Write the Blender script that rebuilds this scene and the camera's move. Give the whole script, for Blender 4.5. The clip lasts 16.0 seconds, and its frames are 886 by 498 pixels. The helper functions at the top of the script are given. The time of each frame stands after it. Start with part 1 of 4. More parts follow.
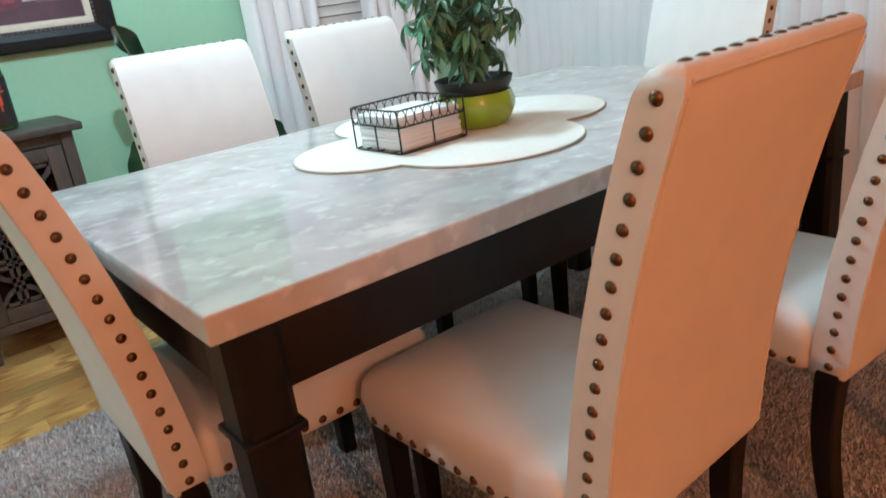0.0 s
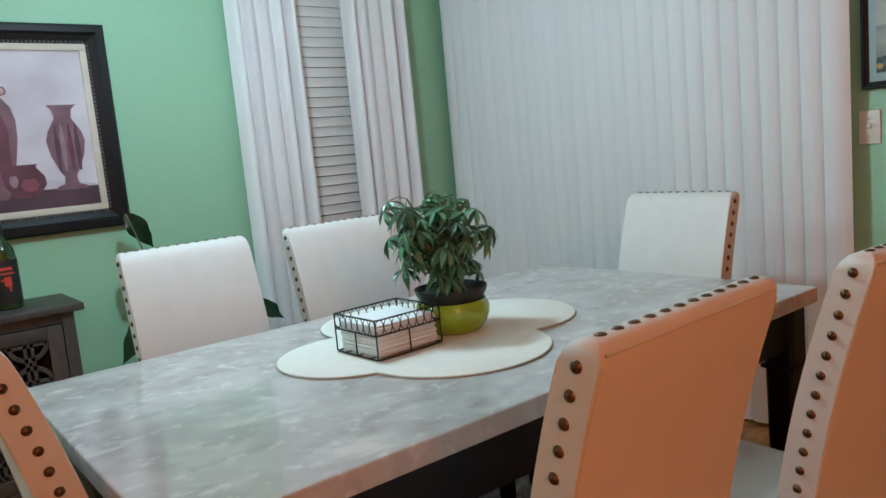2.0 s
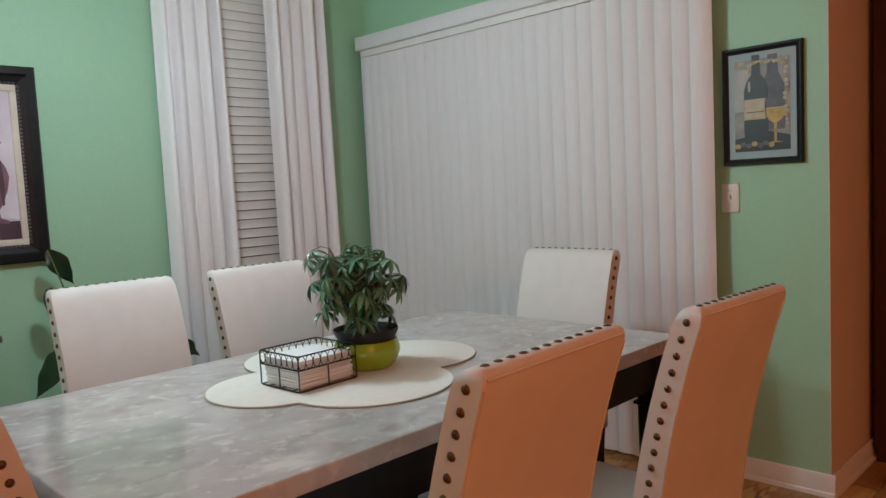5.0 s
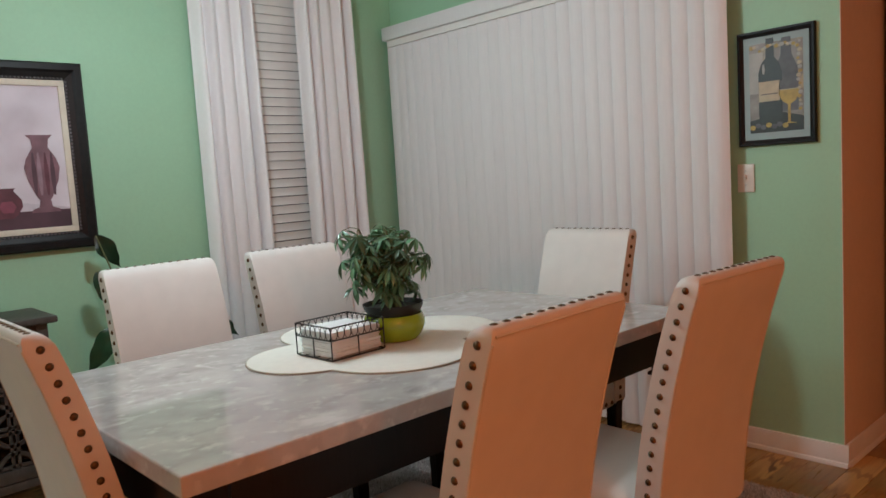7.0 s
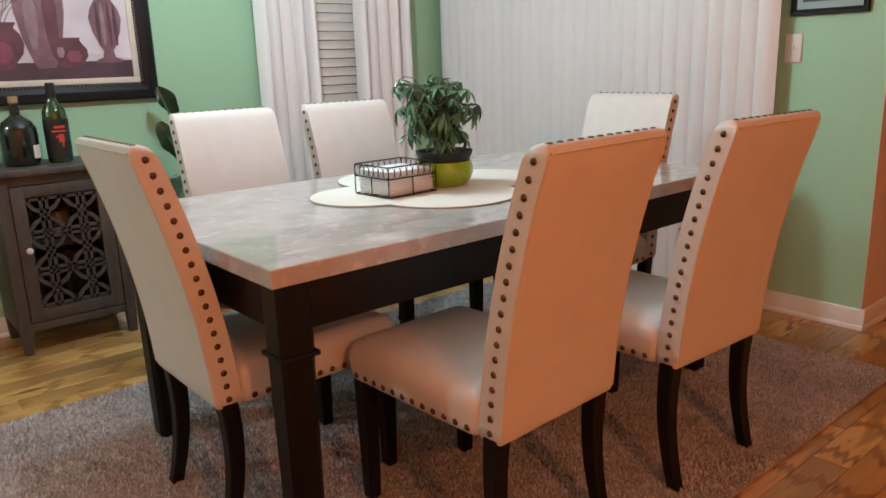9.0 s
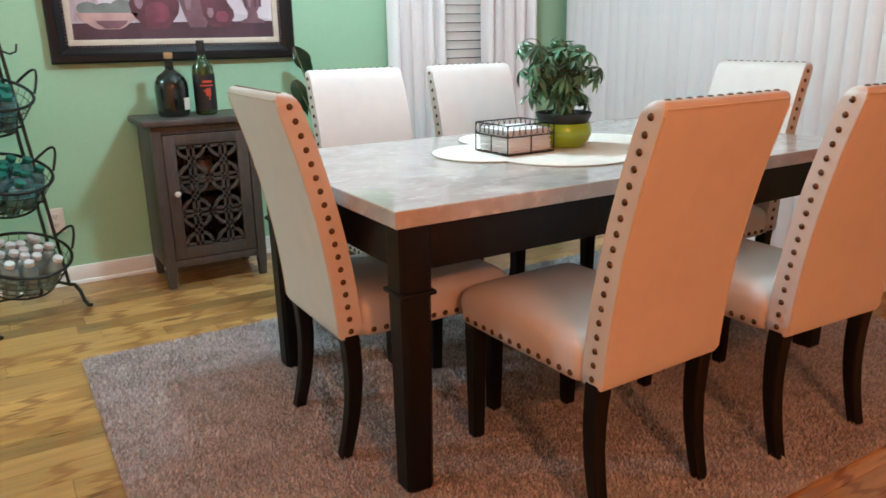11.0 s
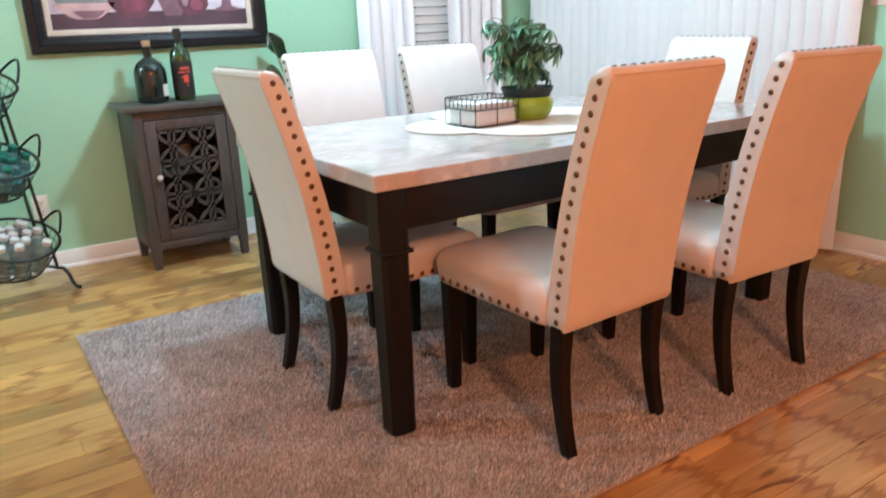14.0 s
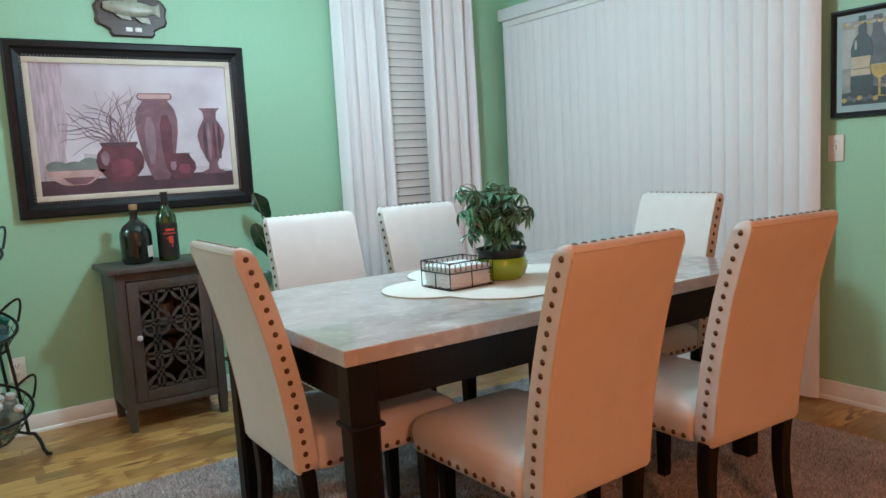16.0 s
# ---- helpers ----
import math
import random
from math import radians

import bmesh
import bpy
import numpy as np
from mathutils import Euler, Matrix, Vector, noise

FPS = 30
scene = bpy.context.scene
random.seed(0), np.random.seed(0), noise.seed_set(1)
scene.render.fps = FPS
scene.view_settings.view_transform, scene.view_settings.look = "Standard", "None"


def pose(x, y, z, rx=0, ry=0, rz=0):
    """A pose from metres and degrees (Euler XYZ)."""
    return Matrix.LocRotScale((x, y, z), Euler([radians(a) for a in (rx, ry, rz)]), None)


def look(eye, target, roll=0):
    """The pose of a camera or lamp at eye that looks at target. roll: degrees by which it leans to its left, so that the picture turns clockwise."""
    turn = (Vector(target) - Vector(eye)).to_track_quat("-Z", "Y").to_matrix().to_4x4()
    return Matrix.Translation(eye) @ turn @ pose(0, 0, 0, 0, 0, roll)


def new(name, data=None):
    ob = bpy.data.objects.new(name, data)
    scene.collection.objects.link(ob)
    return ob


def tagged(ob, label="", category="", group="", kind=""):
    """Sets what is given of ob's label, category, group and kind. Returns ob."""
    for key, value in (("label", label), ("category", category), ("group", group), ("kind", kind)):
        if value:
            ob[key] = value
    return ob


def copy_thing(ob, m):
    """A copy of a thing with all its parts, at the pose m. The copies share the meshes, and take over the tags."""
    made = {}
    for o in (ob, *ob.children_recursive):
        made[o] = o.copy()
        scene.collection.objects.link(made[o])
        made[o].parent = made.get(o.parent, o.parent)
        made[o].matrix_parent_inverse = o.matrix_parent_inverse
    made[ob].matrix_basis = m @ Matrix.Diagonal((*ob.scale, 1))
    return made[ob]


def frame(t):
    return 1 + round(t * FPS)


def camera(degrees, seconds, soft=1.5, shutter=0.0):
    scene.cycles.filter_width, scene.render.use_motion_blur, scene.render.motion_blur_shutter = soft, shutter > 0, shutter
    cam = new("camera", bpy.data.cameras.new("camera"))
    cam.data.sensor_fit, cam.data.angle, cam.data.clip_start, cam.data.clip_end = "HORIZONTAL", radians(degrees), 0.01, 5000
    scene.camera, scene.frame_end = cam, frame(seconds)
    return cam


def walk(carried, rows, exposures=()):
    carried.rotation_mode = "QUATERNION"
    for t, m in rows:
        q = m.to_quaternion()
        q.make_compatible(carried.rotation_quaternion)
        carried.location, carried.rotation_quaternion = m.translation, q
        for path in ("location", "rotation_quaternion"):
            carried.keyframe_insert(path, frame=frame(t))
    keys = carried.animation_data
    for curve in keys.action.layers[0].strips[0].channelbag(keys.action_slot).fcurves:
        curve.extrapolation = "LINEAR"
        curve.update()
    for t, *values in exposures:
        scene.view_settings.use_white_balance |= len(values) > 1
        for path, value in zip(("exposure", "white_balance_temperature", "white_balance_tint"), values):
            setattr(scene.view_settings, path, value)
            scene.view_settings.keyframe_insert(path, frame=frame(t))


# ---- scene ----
cam = camera(61.6, 16.0, shutter=0.4)
PATH = [
    (0, (-0.256, -0.842, 1.108), (0.869, 0.665, 0.426), -7.4),
    (0.5, (-0.241, -0.886, 1.135), (0.919, 0.639, 0.562), -7.3),
    (1, (-0.237, -0.911, 1.16), (0.943, 0.622, 0.652), -6.0),
    (1.5, (-0.23, -0.924, 1.199), (0.985, 0.623, 0.841), -5.6),
    (2, (-0.247, -0.942, 1.219), (0.978, 0.618, 0.96), -5.3),
    (2.5, (-0.286, -0.997, 1.231), (0.904, 0.6, 1.048), -6.4),
    (3, (-0.342, -1.055, 1.245), (0.901, 0.508, 1.142), -4.4),
    (3.5, (-0.391, -1.079, 1.238), (0.978, 0.37, 1.071), -3.6),
    (4, (-0.413, -1.086, 1.231), (1.015, 0.3, 1.036), -2.6),
    (4.2, (-0.41, -1.087, 1.237), (1.036, 0.281, 1.041), -2.3),
    (6.3, (-0.44, -1.219, 1.274), (0.901, 0.262, 1.168), -3.7),
    (6.5, (-0.448, -1.227, 1.259), (0.898, 0.245, 1.117), -3.6),
    (7, (-0.497, -1.245, 1.25), (0.856, 0.216, 1.058), -3.6),
    (7.5, (-0.552, -1.262, 1.226), (0.782, 0.205, 0.964), -2.8),
    (8, (-0.594, -1.3, 1.202), (0.719, 0.164, 0.84), -1.6),
    (8.2, (-0.609, -1.312, 1.186), (0.694, 0.152, 0.785), -1.5),
    (10.3, (-0.72, -1.382, 1.145), (0.413, 0.178, 0.614), -1.1),
    (10.5, (-0.724, -1.395, 1.14), (0.384, 0.182, 0.606), -0.6),
    (11, (-0.735, -1.42, 1.134), (0.257, 0.226, 0.579), -1.0),
    (11.5, (-0.736, -1.443, 1.125), (0.217, 0.217, 0.545), -1.3),
    (12, (-0.762, -1.46, 1.119), (0.159, 0.213, 0.525), -1.4),
    (12.5, (-0.8, -1.504, 1.108), (0.151, 0.13, 0.457), -1.7),
    (13, (-0.836, -1.551, 1.097), (0.12, 0.063, 0.403), -2.1),
    (13.5, (-0.853, -1.564, 1.094), (0.103, 0.04, 0.378), -2.2),
    (14, (-0.833, -1.573, 1.114), (0.21, 0.029, 0.527), -2.2),
    (14.5, (-0.801, -1.582, 1.148), (0.303, 0.015, 0.668), -3.0),
    (15, (-0.782, -1.587, 1.177), (0.308, 0.05, 0.811), -3.8),
    (15.5, (-0.778, -1.596, 1.193), (0.32, 0.053, 0.923), -3.6),
    (16, (-0.776, -1.596, 1.204), (0.338, 0.048, 0.969), -3.1),
]
EXPOSURES = [(0.0, 0.0, 5200, -4), (1.0, -0.25, 5200, -6), (2.5, -0.78, 5250, -5), (4.2, -0.88, 5650, 2), (6.4, -1.0, 6080, 7), (7.0, -0.88, 6080, 7), (8.2, -0.6, 6150, 8),
             (10.3, -0.05, 5650, 2), (11.0, -0.02, 5580, 1), (12.5, 0.27, 5400, 2), (13.5, 0.45, 5200, 1), (15.0, 0.10, 5150, -5), (16.0, -0.38, 5200, -6)]
walk(cam, [(t, look(eye, target, roll)) for t, eye, target, roll in PATH], EXPOSURES)

# ---------------------------------------------------------------- light
CEIL = 2.75
world = bpy.data.worlds.new("night")
world.use_nodes = True
scene.world = world
world.node_tree.nodes["Background"].inputs[0].default_value = (0.01, 0.015, 0.03, 1)
world.node_tree.nodes["Background"].inputs[1].default_value = 0.3


def lamp(name, kind, place, watts, colour, size):
    d = bpy.data.lights.new(name, kind)
    d.energy, d.color = watts, colour
    if kind == "AREA":
        d.shape, d.size = "DISK", size
    else:
        d.shadow_soft_size = size
    ob = new(name, d)
    ob.location = place
    return ob


lamp("pendant_bulb", "POINT", (0.64, 0.98, 2.0), 60, (0.86, 0.96, 1.0), 0.07)
lamp("living_room_bulb", "POINT", (-0.50, -2.95, 2.05), 110, (1.0, 0.30, 0.10), 0.03)
# Unseen cool lamp, added in the west to whiten the end chair's back and rug.
lamp("unseen_side_bulb", "POINT", (-2.75, 1.92, 2.62), 92, (0.80, 0.95, 1.0), 0.06)

# ---------------------------------------------------------------- materials
def own_place(n, l, tc):
    """Object coordinates that start elsewhere on each piece."""
    info, mul, add = n.new("ShaderNodeObjectInfo"), n.new("ShaderNodeVectorMath"), n.new("ShaderNodeVectorMath")
    mul.operation = "SCALE"
    mul.inputs[0].default_value = (37.0, 23.0, 11.0)
    l.new(info.outputs["Random"], mul.inputs["Scale"])
    l.new(tc.outputs["Object"], add.inputs[0])
    l.new(mul.outputs[0], add.inputs[1])
    return add.outputs[0]


def mat(name, colour, rough=0.5, metal=0.0, spread=0.12, scale=30.0, bump=0.0, bump_scale=200.0, coarse=3.0,
        per_object=0.0, per_island=0.0, stretch=(1, 1, 1), coat=0.0, sheen=0.0, transmission=0.0, specular=0.5):
    """Principled surface with two scales of colour variation and a fine relief."""
    m = bpy.data.materials.new(name)
    m.use_nodes = True
    n, l = m.node_tree.nodes, m.node_tree.links
    b = n["Principled BSDF"]
    tc = n.new("ShaderNodeTexCoord")
    mp = n.new("ShaderNodeMapping")
    mp.inputs["Scale"].default_value = stretch
    l.new(own_place(n, l, tc) if per_object else tc.outputs["Object"], mp.inputs["Vector"])
    fine, big = n.new("ShaderNodeTexNoise"), n.new("ShaderNodeTexNoise")
    fine.inputs["Scale"].default_value, fine.inputs["Detail"].default_value = scale, 6
    big.inputs["Scale"].default_value, big.inputs["Detail"].default_value = coarse, 3
    l.new(mp.outputs[0], fine.inputs["Vector"])
    l.new(mp.outputs[0], big.inputs["Vector"])
    add = n.new("ShaderNodeMath")
    add.operation = "ADD"
    l.new(fine.outputs["Fac"], add.inputs[0])
    l.new(big.outputs["Fac"], add.inputs[1])
    last = add.outputs[0]
    if per_object or per_island:
        src = n.new("ShaderNodeObjectInfo").outputs["Random"] if per_object else n.new("ShaderNodeNewGeometry").outputs["Random Per Island"]
        mul = n.new("ShaderNodeMath")
        mul.operation = "MULTIPLY_ADD"
        l.new(src, mul.inputs[0])
        mul.inputs[1].default_value = per_object or per_island
        l.new(last, mul.inputs[2])
        sub = n.new("ShaderNodeMath")
        sub.operation = "SUBTRACT"
        l.new(mul.outputs[0], sub.inputs[0])
        sub.inputs[1].default_value = (per_object or per_island) / 2
        last = sub.outputs[0]
    rng = n.new("ShaderNodeMapRange")
    rng.inputs["From Min"].default_value, rng.inputs["From Max"].default_value = 0.6, 1.4
    rng.inputs["To Min"].default_value, rng.inputs["To Max"].default_value = 1 - spread, 1 + spread
    rng.clamp = False
    l.new(last, rng.inputs["Value"])
    mix = n.new("ShaderNodeVectorMath")
    mix.operation = "SCALE"
    mix.inputs[0].default_value = colour
    l.new(rng.outputs[0], mix.inputs["Scale"])
    l.new(mix.outputs[0], b.inputs["Base Color"])
    b.inputs["Metallic"].default_value = metal
    b.inputs["Specular IOR Level"].default_value = specular
    b.inputs["Coat Weight"].default_value = coat
    b.inputs["Sheen Weight"].default_value = sheen
    b.inputs["Transmission Weight"].default_value = transmission
    rr = n.new("ShaderNodeMapRange")
    rr.inputs["To Min"].default_value, rr.inputs["To Max"].default_value = max(0.02, rough - 0.07), min(1, rough + 0.07)
    l.new(fine.outputs["Fac"], rr.inputs["Value"])
    l.new(rr.outputs[0], b.inputs["Roughness"])
    if bump:
        bt, bp = n.new("ShaderNodeTexNoise"), n.new("ShaderNodeBump")
        bt.inputs["Scale"].default_value, bt.inputs["Detail"].default_value = bump_scale, 3
        l.new(mp.outputs[0], bt.inputs["Vector"])
        l.new(bt.outputs["Fac"], bp.inputs["Height"])
        bp.inputs["Strength"].default_value, bp.inputs["Distance"].default_value = bump, 0.002
        l.new(bp.outputs[0], b.inputs["Normal"])
    return m


def two_tone(m, scale, colour, low, high, detail=8.0, stretch=(1, 1, 1), distortion=0.0, kind="NOISE", own=False):
    """Lay a second colour over m in a pattern of its own."""
    n, l = m.node_tree.nodes, m.node_tree.links
    b = n["Principled BSDF"]
    old = b.inputs["Base Color"].links[0].from_socket
    tc, mp = n.new("ShaderNodeTexCoord"), n.new("ShaderNodeMapping")
    mp.inputs["Scale"].default_value = stretch
    l.new(own_place(n, l, tc) if own else tc.outputs["Object"], mp.inputs["Vector"])
    if kind == "WAVE":
        t = n.new("ShaderNodeTexWave")
        t.inputs["Distortion"].default_value = distortion
        t.inputs["Detail"].default_value = 3
    else:
        t = n.new("ShaderNodeTexNoise")
        t.inputs["Detail"].default_value, t.inputs["Distortion"].default_value = detail, distortion
    t.inputs["Scale"].default_value = scale
    l.new(mp.outputs[0], t.inputs["Vector"])
    r = n.new("ShaderNodeMapRange")
    r.inputs["From Min"].default_value, r.inputs["From Max"].default_value = low, high
    l.new(t.outputs["Fac"], r.inputs["Value"])
    mx = n.new("ShaderNodeMix")
    mx.data_type = "RGBA"
    l.new(r.outputs[0], mx.inputs[0])
    l.new(old, mx.inputs[6])
    mx.inputs[7].default_value = (*colour, 1)
    l.new(mx.outputs[2], b.inputs["Base Color"])
    return m


GREEN = mat("green_wall_paint", (0.37, 0.62, 0.42), 0.55, spread=0.04, scale=60, bump=0.15, bump_scale=260, coarse=1.2)
CEILING = mat("ceiling_paint", (0.78, 0.79, 0.76), 0.8, spread=0.04, bump=0.3, bump_scale=120)
PEACH = mat("hall_wall_paint", (0.72, 0.58, 0.46), 0.6, spread=0.05, bump=0.15)
WHITE = mat("white_trim_paint", (0.80, 0.80, 0.77), 0.4, spread=0.05, scale=20, bump=0.06)
LEATHER = mat("ivory_bonded_leather", (0.67, 0.635, 0.60), 0.52, spread=0.05, scale=18, bump=0.22, bump_scale=420, coarse=2.2, specular=0.32)
PIPING = mat("leather_piping", (0.60, 0.55, 0.47), 0.45, spread=0.08)
ESPRESSO = mat("espresso_stained_wood", (0.0075, 0.0062, 0.0056), 0.45, specular=0.22, spread=0.35, scale=14, stretch=(8, 8, 1), bump=0.1, bump_scale=60)
NAIL = mat("antique_brass_nail", (0.13, 0.075, 0.038), 0.30, metal=0.9, spread=0.25, scale=80)
MARBLE = mat("grey_marble", (0.45, 0.42, 0.40), 0.06, spread=0.16, scale=14, coarse=4.5, coat=0.0, bump=0.02, bump_scale=30)
two_tone(MARBLE, 6.5, (0.55, 0.52, 0.50), 0.46, 0.70, distortion=0.3)
two_tone(MARBLE, 10.0, (0.34, 0.315, 0.30), 0.52, 0.76, distortion=0.3, stretch=(1, 1.4, 1))
two_tone(MARBLE, 24.0, (0.64, 0.61, 0.58), 0.56, 0.74, distortion=0.2, detail=9)
two_tone(MARBLE, 11.0, (0.63, 0.60, 0.57), 0.62, 0.72, distortion=0.3, detail=9, stretch=(0.7, 1.3, 1))
RUG = mat("shag_rug_pile", (0.50, 0.485, 0.485), 0.95, spread=0.28, scale=14, coarse=4, per_island=1.0, sheen=0.2)
RUGBASE = mat("rug_backing", (0.36, 0.34, 0.335), 0.95, spread=0.3, scale=120, bump=0.8, bump_scale=300)
OAK = mat("oak_floor_board", (0.46, 0.262, 0.082), 0.30, spread=0.22, scale=7, stretch=(0.7, 9, 1), per_object=1.5, bump=0.05, bump_scale=30, coat=0.15)
two_tone(OAK, 3.0, (0.38, 0.195, 0.054), 0.66, 0.98, stretch=(0.16, 4.4, 1), distortion=3.6, kind="WAVE", own=True)
two_tone(OAK, 10.0, (0.30, 0.135, 0.036), 0.84, 0.98, stretch=(0.13, 3.6, 1), distortion=3.2, kind="WAVE", own=True)
two_tone(OAK, 3.0, (0.31, 0.15, 0.045), 0.58, 0.85, stretch=(0.4, 11, 1), distortion=1.2, detail=4, own=True)
two_tone(OAK, 2.6, (0.15, 0.06, 0.018), 0.65, 0.71, stretch=(1.3, 8, 1), distortion=0.9, detail=3, own=True)
OAKFAR = mat("oak_floor_far", (0.45, 0.255, 0.08), 0.30, spread=0.25, scale=7, stretch=(0.7, 9, 1), per_island=0.9, coat=0.15)
SEAM = mat("floor_seam", (0.09, 0.05, 0.025), 0.8)
VANE = mat("vertical_blind_fabric", (0.76, 0.755, 0.76), 0.7, spread=0.04, scale=90, stretch=(1, 1, 0.1), bump=0.25, bump_scale=350, per_object=0.25)
CURTAIN = mat("white_curtain_cloth", (0.82, 0.81, 0.82), 0.8, spread=0.03, scale=60, bump=0.15, bump_scale=380, sheen=0.2)
BLACKFRAME = mat("black_picture_frame", (0.012, 0.011, 0.011), 0.42, specular=0.18, spread=0.4, scale=40, bump=0.05, bump_scale=90)
LINEN = mat("cream_linen_liner", (0.66, 0.60, 0.50), 0.75, spread=0.08, bump=0.4, bump_scale=500)
GREYWOOD = mat("grey_brown_wood", (0.066, 0.057, 0.051), 0.5, spread=0.35, scale=16, stretch=(6, 6, 1), bump=0.2, bump_scale=50)
INSIDE = mat("cabinet_inside", (0.05, 0.045, 0.04), 0.7, spread=0.3)
STEEL = mat("brushed_nickel", (0.62, 0.60, 0.56), 0.3, metal=1.0)
WIRE = mat("black_wrought_iron", (0.016, 0.018, 0.016), 0.42, metal=0.4, spread=0.4, scale=90, bump=0.2)
MATCLOTH = mat("cream_placemat", (0.76, 0.73, 0.66), 0.8, spread=0.06, scale=40, bump=0.5, bump_scale=600)
PAPER = mat("white_paper_napkin", (0.84, 0.84, 0.83), 0.9, spread=0.04, bump=0.3, bump_scale=300)
POT = mat("lime_green_glaze", (0.27, 0.42, 0.015), 0.18, spread=0.10, scale=12, coat=0.5)
SOIL = mat("dark_nursery_pot", (0.016, 0.018, 0.018), 0.55, spread=0.3)
LEAF = mat("green_leaf", (0.085, 0.205, 0.105), 0.34, spread=0.35, scale=14, per_object=1.2)
DARKLEAF = mat("dark_green_leaf", (0.014, 0.05, 0.02), 0.35, spread=0.35, scale=10, per_object=0.8)
STEM = mat("plant_stem", (0.10, 0.12, 0.045), 0.6, spread=0.3)
PLASTIC = mat("ivory_plastic", (0.74, 0.71, 0.64), 0.4, spread=0.04)
BLACK = mat("black_slot", (0.01, 0.01, 0.01), 0.6)


def glass(name, colour, rough=0.03, ior=1.45):
    m = bpy.data.materials.new(name)
    m.use_nodes = True
    b = m.node_tree.nodes["Principled BSDF"]
    b.inputs["Base Color"].default_value = (*colour, 1)
    b.inputs["Roughness"].default_value, b.inputs["IOR"].default_value = rough, ior
    b.inputs["Transmission Weight"].default_value = 1.0
    return m


def glow(name, colour, strength):
    m = bpy.data.materials.new(name)
    m.use_nodes = True
    b = m.node_tree.nodes["Principled BSDF"]
    b.inputs["Base Color"].default_value = (*colour, 1)
    b.inputs["Emission Color"].default_value = (*colour, 1)
    b.inputs["Emission Strength"].default_value = strength
    return m


PANE = glass("window_glass", (0.9, 0.95, 0.95))

# ---------------------------------------------------------------- mesh helpers
def link(name, bm, material, parent=None, label="", smooth=True, crease=28):
    me = bpy.data.meshes.new(name)
    bm.normal_update()
    bm.to_mesh(me)
    bm.free()
    for m in material if isinstance(material, (list, tuple)) else (material,):
        me.materials.append(m)
    if smooth:
        me.shade_smooth()
        me.set_sharp_from_angle(angle=radians(crease))
    ob = new(name, me)
    ob.parent = parent
    return tagged(ob, label)


def part(name, bm, material, parent, label="", smooth=True, crease=28):
    return link(name, bm, material, parent, label, smooth, crease)


def share(name, like, m, parent, label=""):
    """Another piece on the mesh of an earlier one."""
    ob = new(name, like.data)
    ob.parent = parent
    ob.matrix_basis = m
    return tagged(ob, label)


def thing(name, m, label, category, group="", kind=""):
    ob = new(name)
    ob.empty_display_size = 0.1
    ob.matrix_basis = m
    return tagged(ob, label, category, group, kind)


def box(bm, lo, hi, bevel=0.0, segments=2, m=None):
    c = [(a + b) / 2 for a, b in zip(lo, hi)]
    s = [abs(b - a) for a, b in zip(lo, hi)]
    mm = Matrix.Translation(c) @ Matrix.Diagonal((*s, 1))
    made = bmesh.ops.create_cube(bm, size=1, matrix=(m @ mm) if m else mm)["verts"]
    if bevel:
        edges = list({e for v in made for e in v.link_edges})
        bmesh.ops.bevel(bm, geom=edges, offset=bevel, segments=segments, profile=0.5, affect="EDGES")
    return bm


def boxed(lo, hi, bevel=0.0, segments=2, m=None):
    return box(bmesh.new(), lo, hi, bevel, segments, m)


def lathe(bm, profile, sides=32, m=None):
    """A turned shape from (radius, height) pairs."""
    rings = []
    for r, z in profile:
        ring = []
        for i in range(sides):
            a = 2 * math.pi * i / sides
            p = Vector((r * math.cos(a), r * math.sin(a), z))
            ring.append(bm.verts.new(m @ p if m else p))
        rings.append(ring)
    for a, b in zip(rings, rings[1:]):
        for i in range(sides):
            j = (i + 1) % sides
            bm.faces.new((a[i], a[j], b[j], b[i]))
    bm.faces.new(list(reversed(rings[0])))
    bm.faces.new(rings[-1])
    return bm


def tube(bm, points, radius, sides=8, closed=False, taper=None):
    """A round bar along points."""
    pts = [Vector(p) for p in points]
    n = len(pts)
    rings = []
    up = Vector((0.13, 0.27, 1)).normalized()
    for i, p in enumerate(pts):
        a = pts[(i - 1) % n] if closed or i else p
        b = pts[(i + 1) % n] if closed or i < n - 1 else p
        d = (b - a).normalized()
        u = d.cross(up)
        if u.length < 0.05:
            u = d.cross(Vector((1, 0, 0)))
        u.normalize()
        w = d.cross(u)
        r = radius if taper is None else radius + (taper - radius) * i / (n - 1)
        rings.append([bm.verts.new(p + r * (math.cos(2 * math.pi * k / sides) * u + math.sin(2 * math.pi * k / sides) * w)) for k in range(sides)])
    pairs = list(zip(rings, rings[1:])) + ([(rings[-1], rings[0])] if closed else [])
    for a, b in pairs:
        for k in range(sides):
            j = (k + 1) % sides
            bm.faces.new((a[k], a[j], b[j], b[k]))
    if not closed:
        bm.faces.new(list(reversed(rings[0])))
        bm.faces.new(rings[-1])
    bmesh.ops.recalc_face_normals(bm, faces=bm.faces)
    return bm


def loft(bm, rings, cap=True):
    """Skin over closed rings of equal length."""
    vs = [[bm.verts.new(p) for p in r] for r in rings]
    k = len(vs[0])
    for a, b in zip(vs, vs[1:]):
        for i in range(k):
            j = (i + 1) % k
            bm.faces.new((a[i], a[j], b[j], b[i]))
    if cap:
        bm.faces.new(list(reversed(vs[0])))
        bm.faces.new(vs[-1])
    bmesh.ops.recalc_face_normals(bm, faces=bm.faces)
    return bm


def plate(bm, outline, z0, z1, soft=0.0):
    """A flat slab with the outline given in x and y."""
    rings = [[(x, y, z0) for x, y in outline], [(x, y, z1) for x, y in outline]]
    return loft(bm, rings)


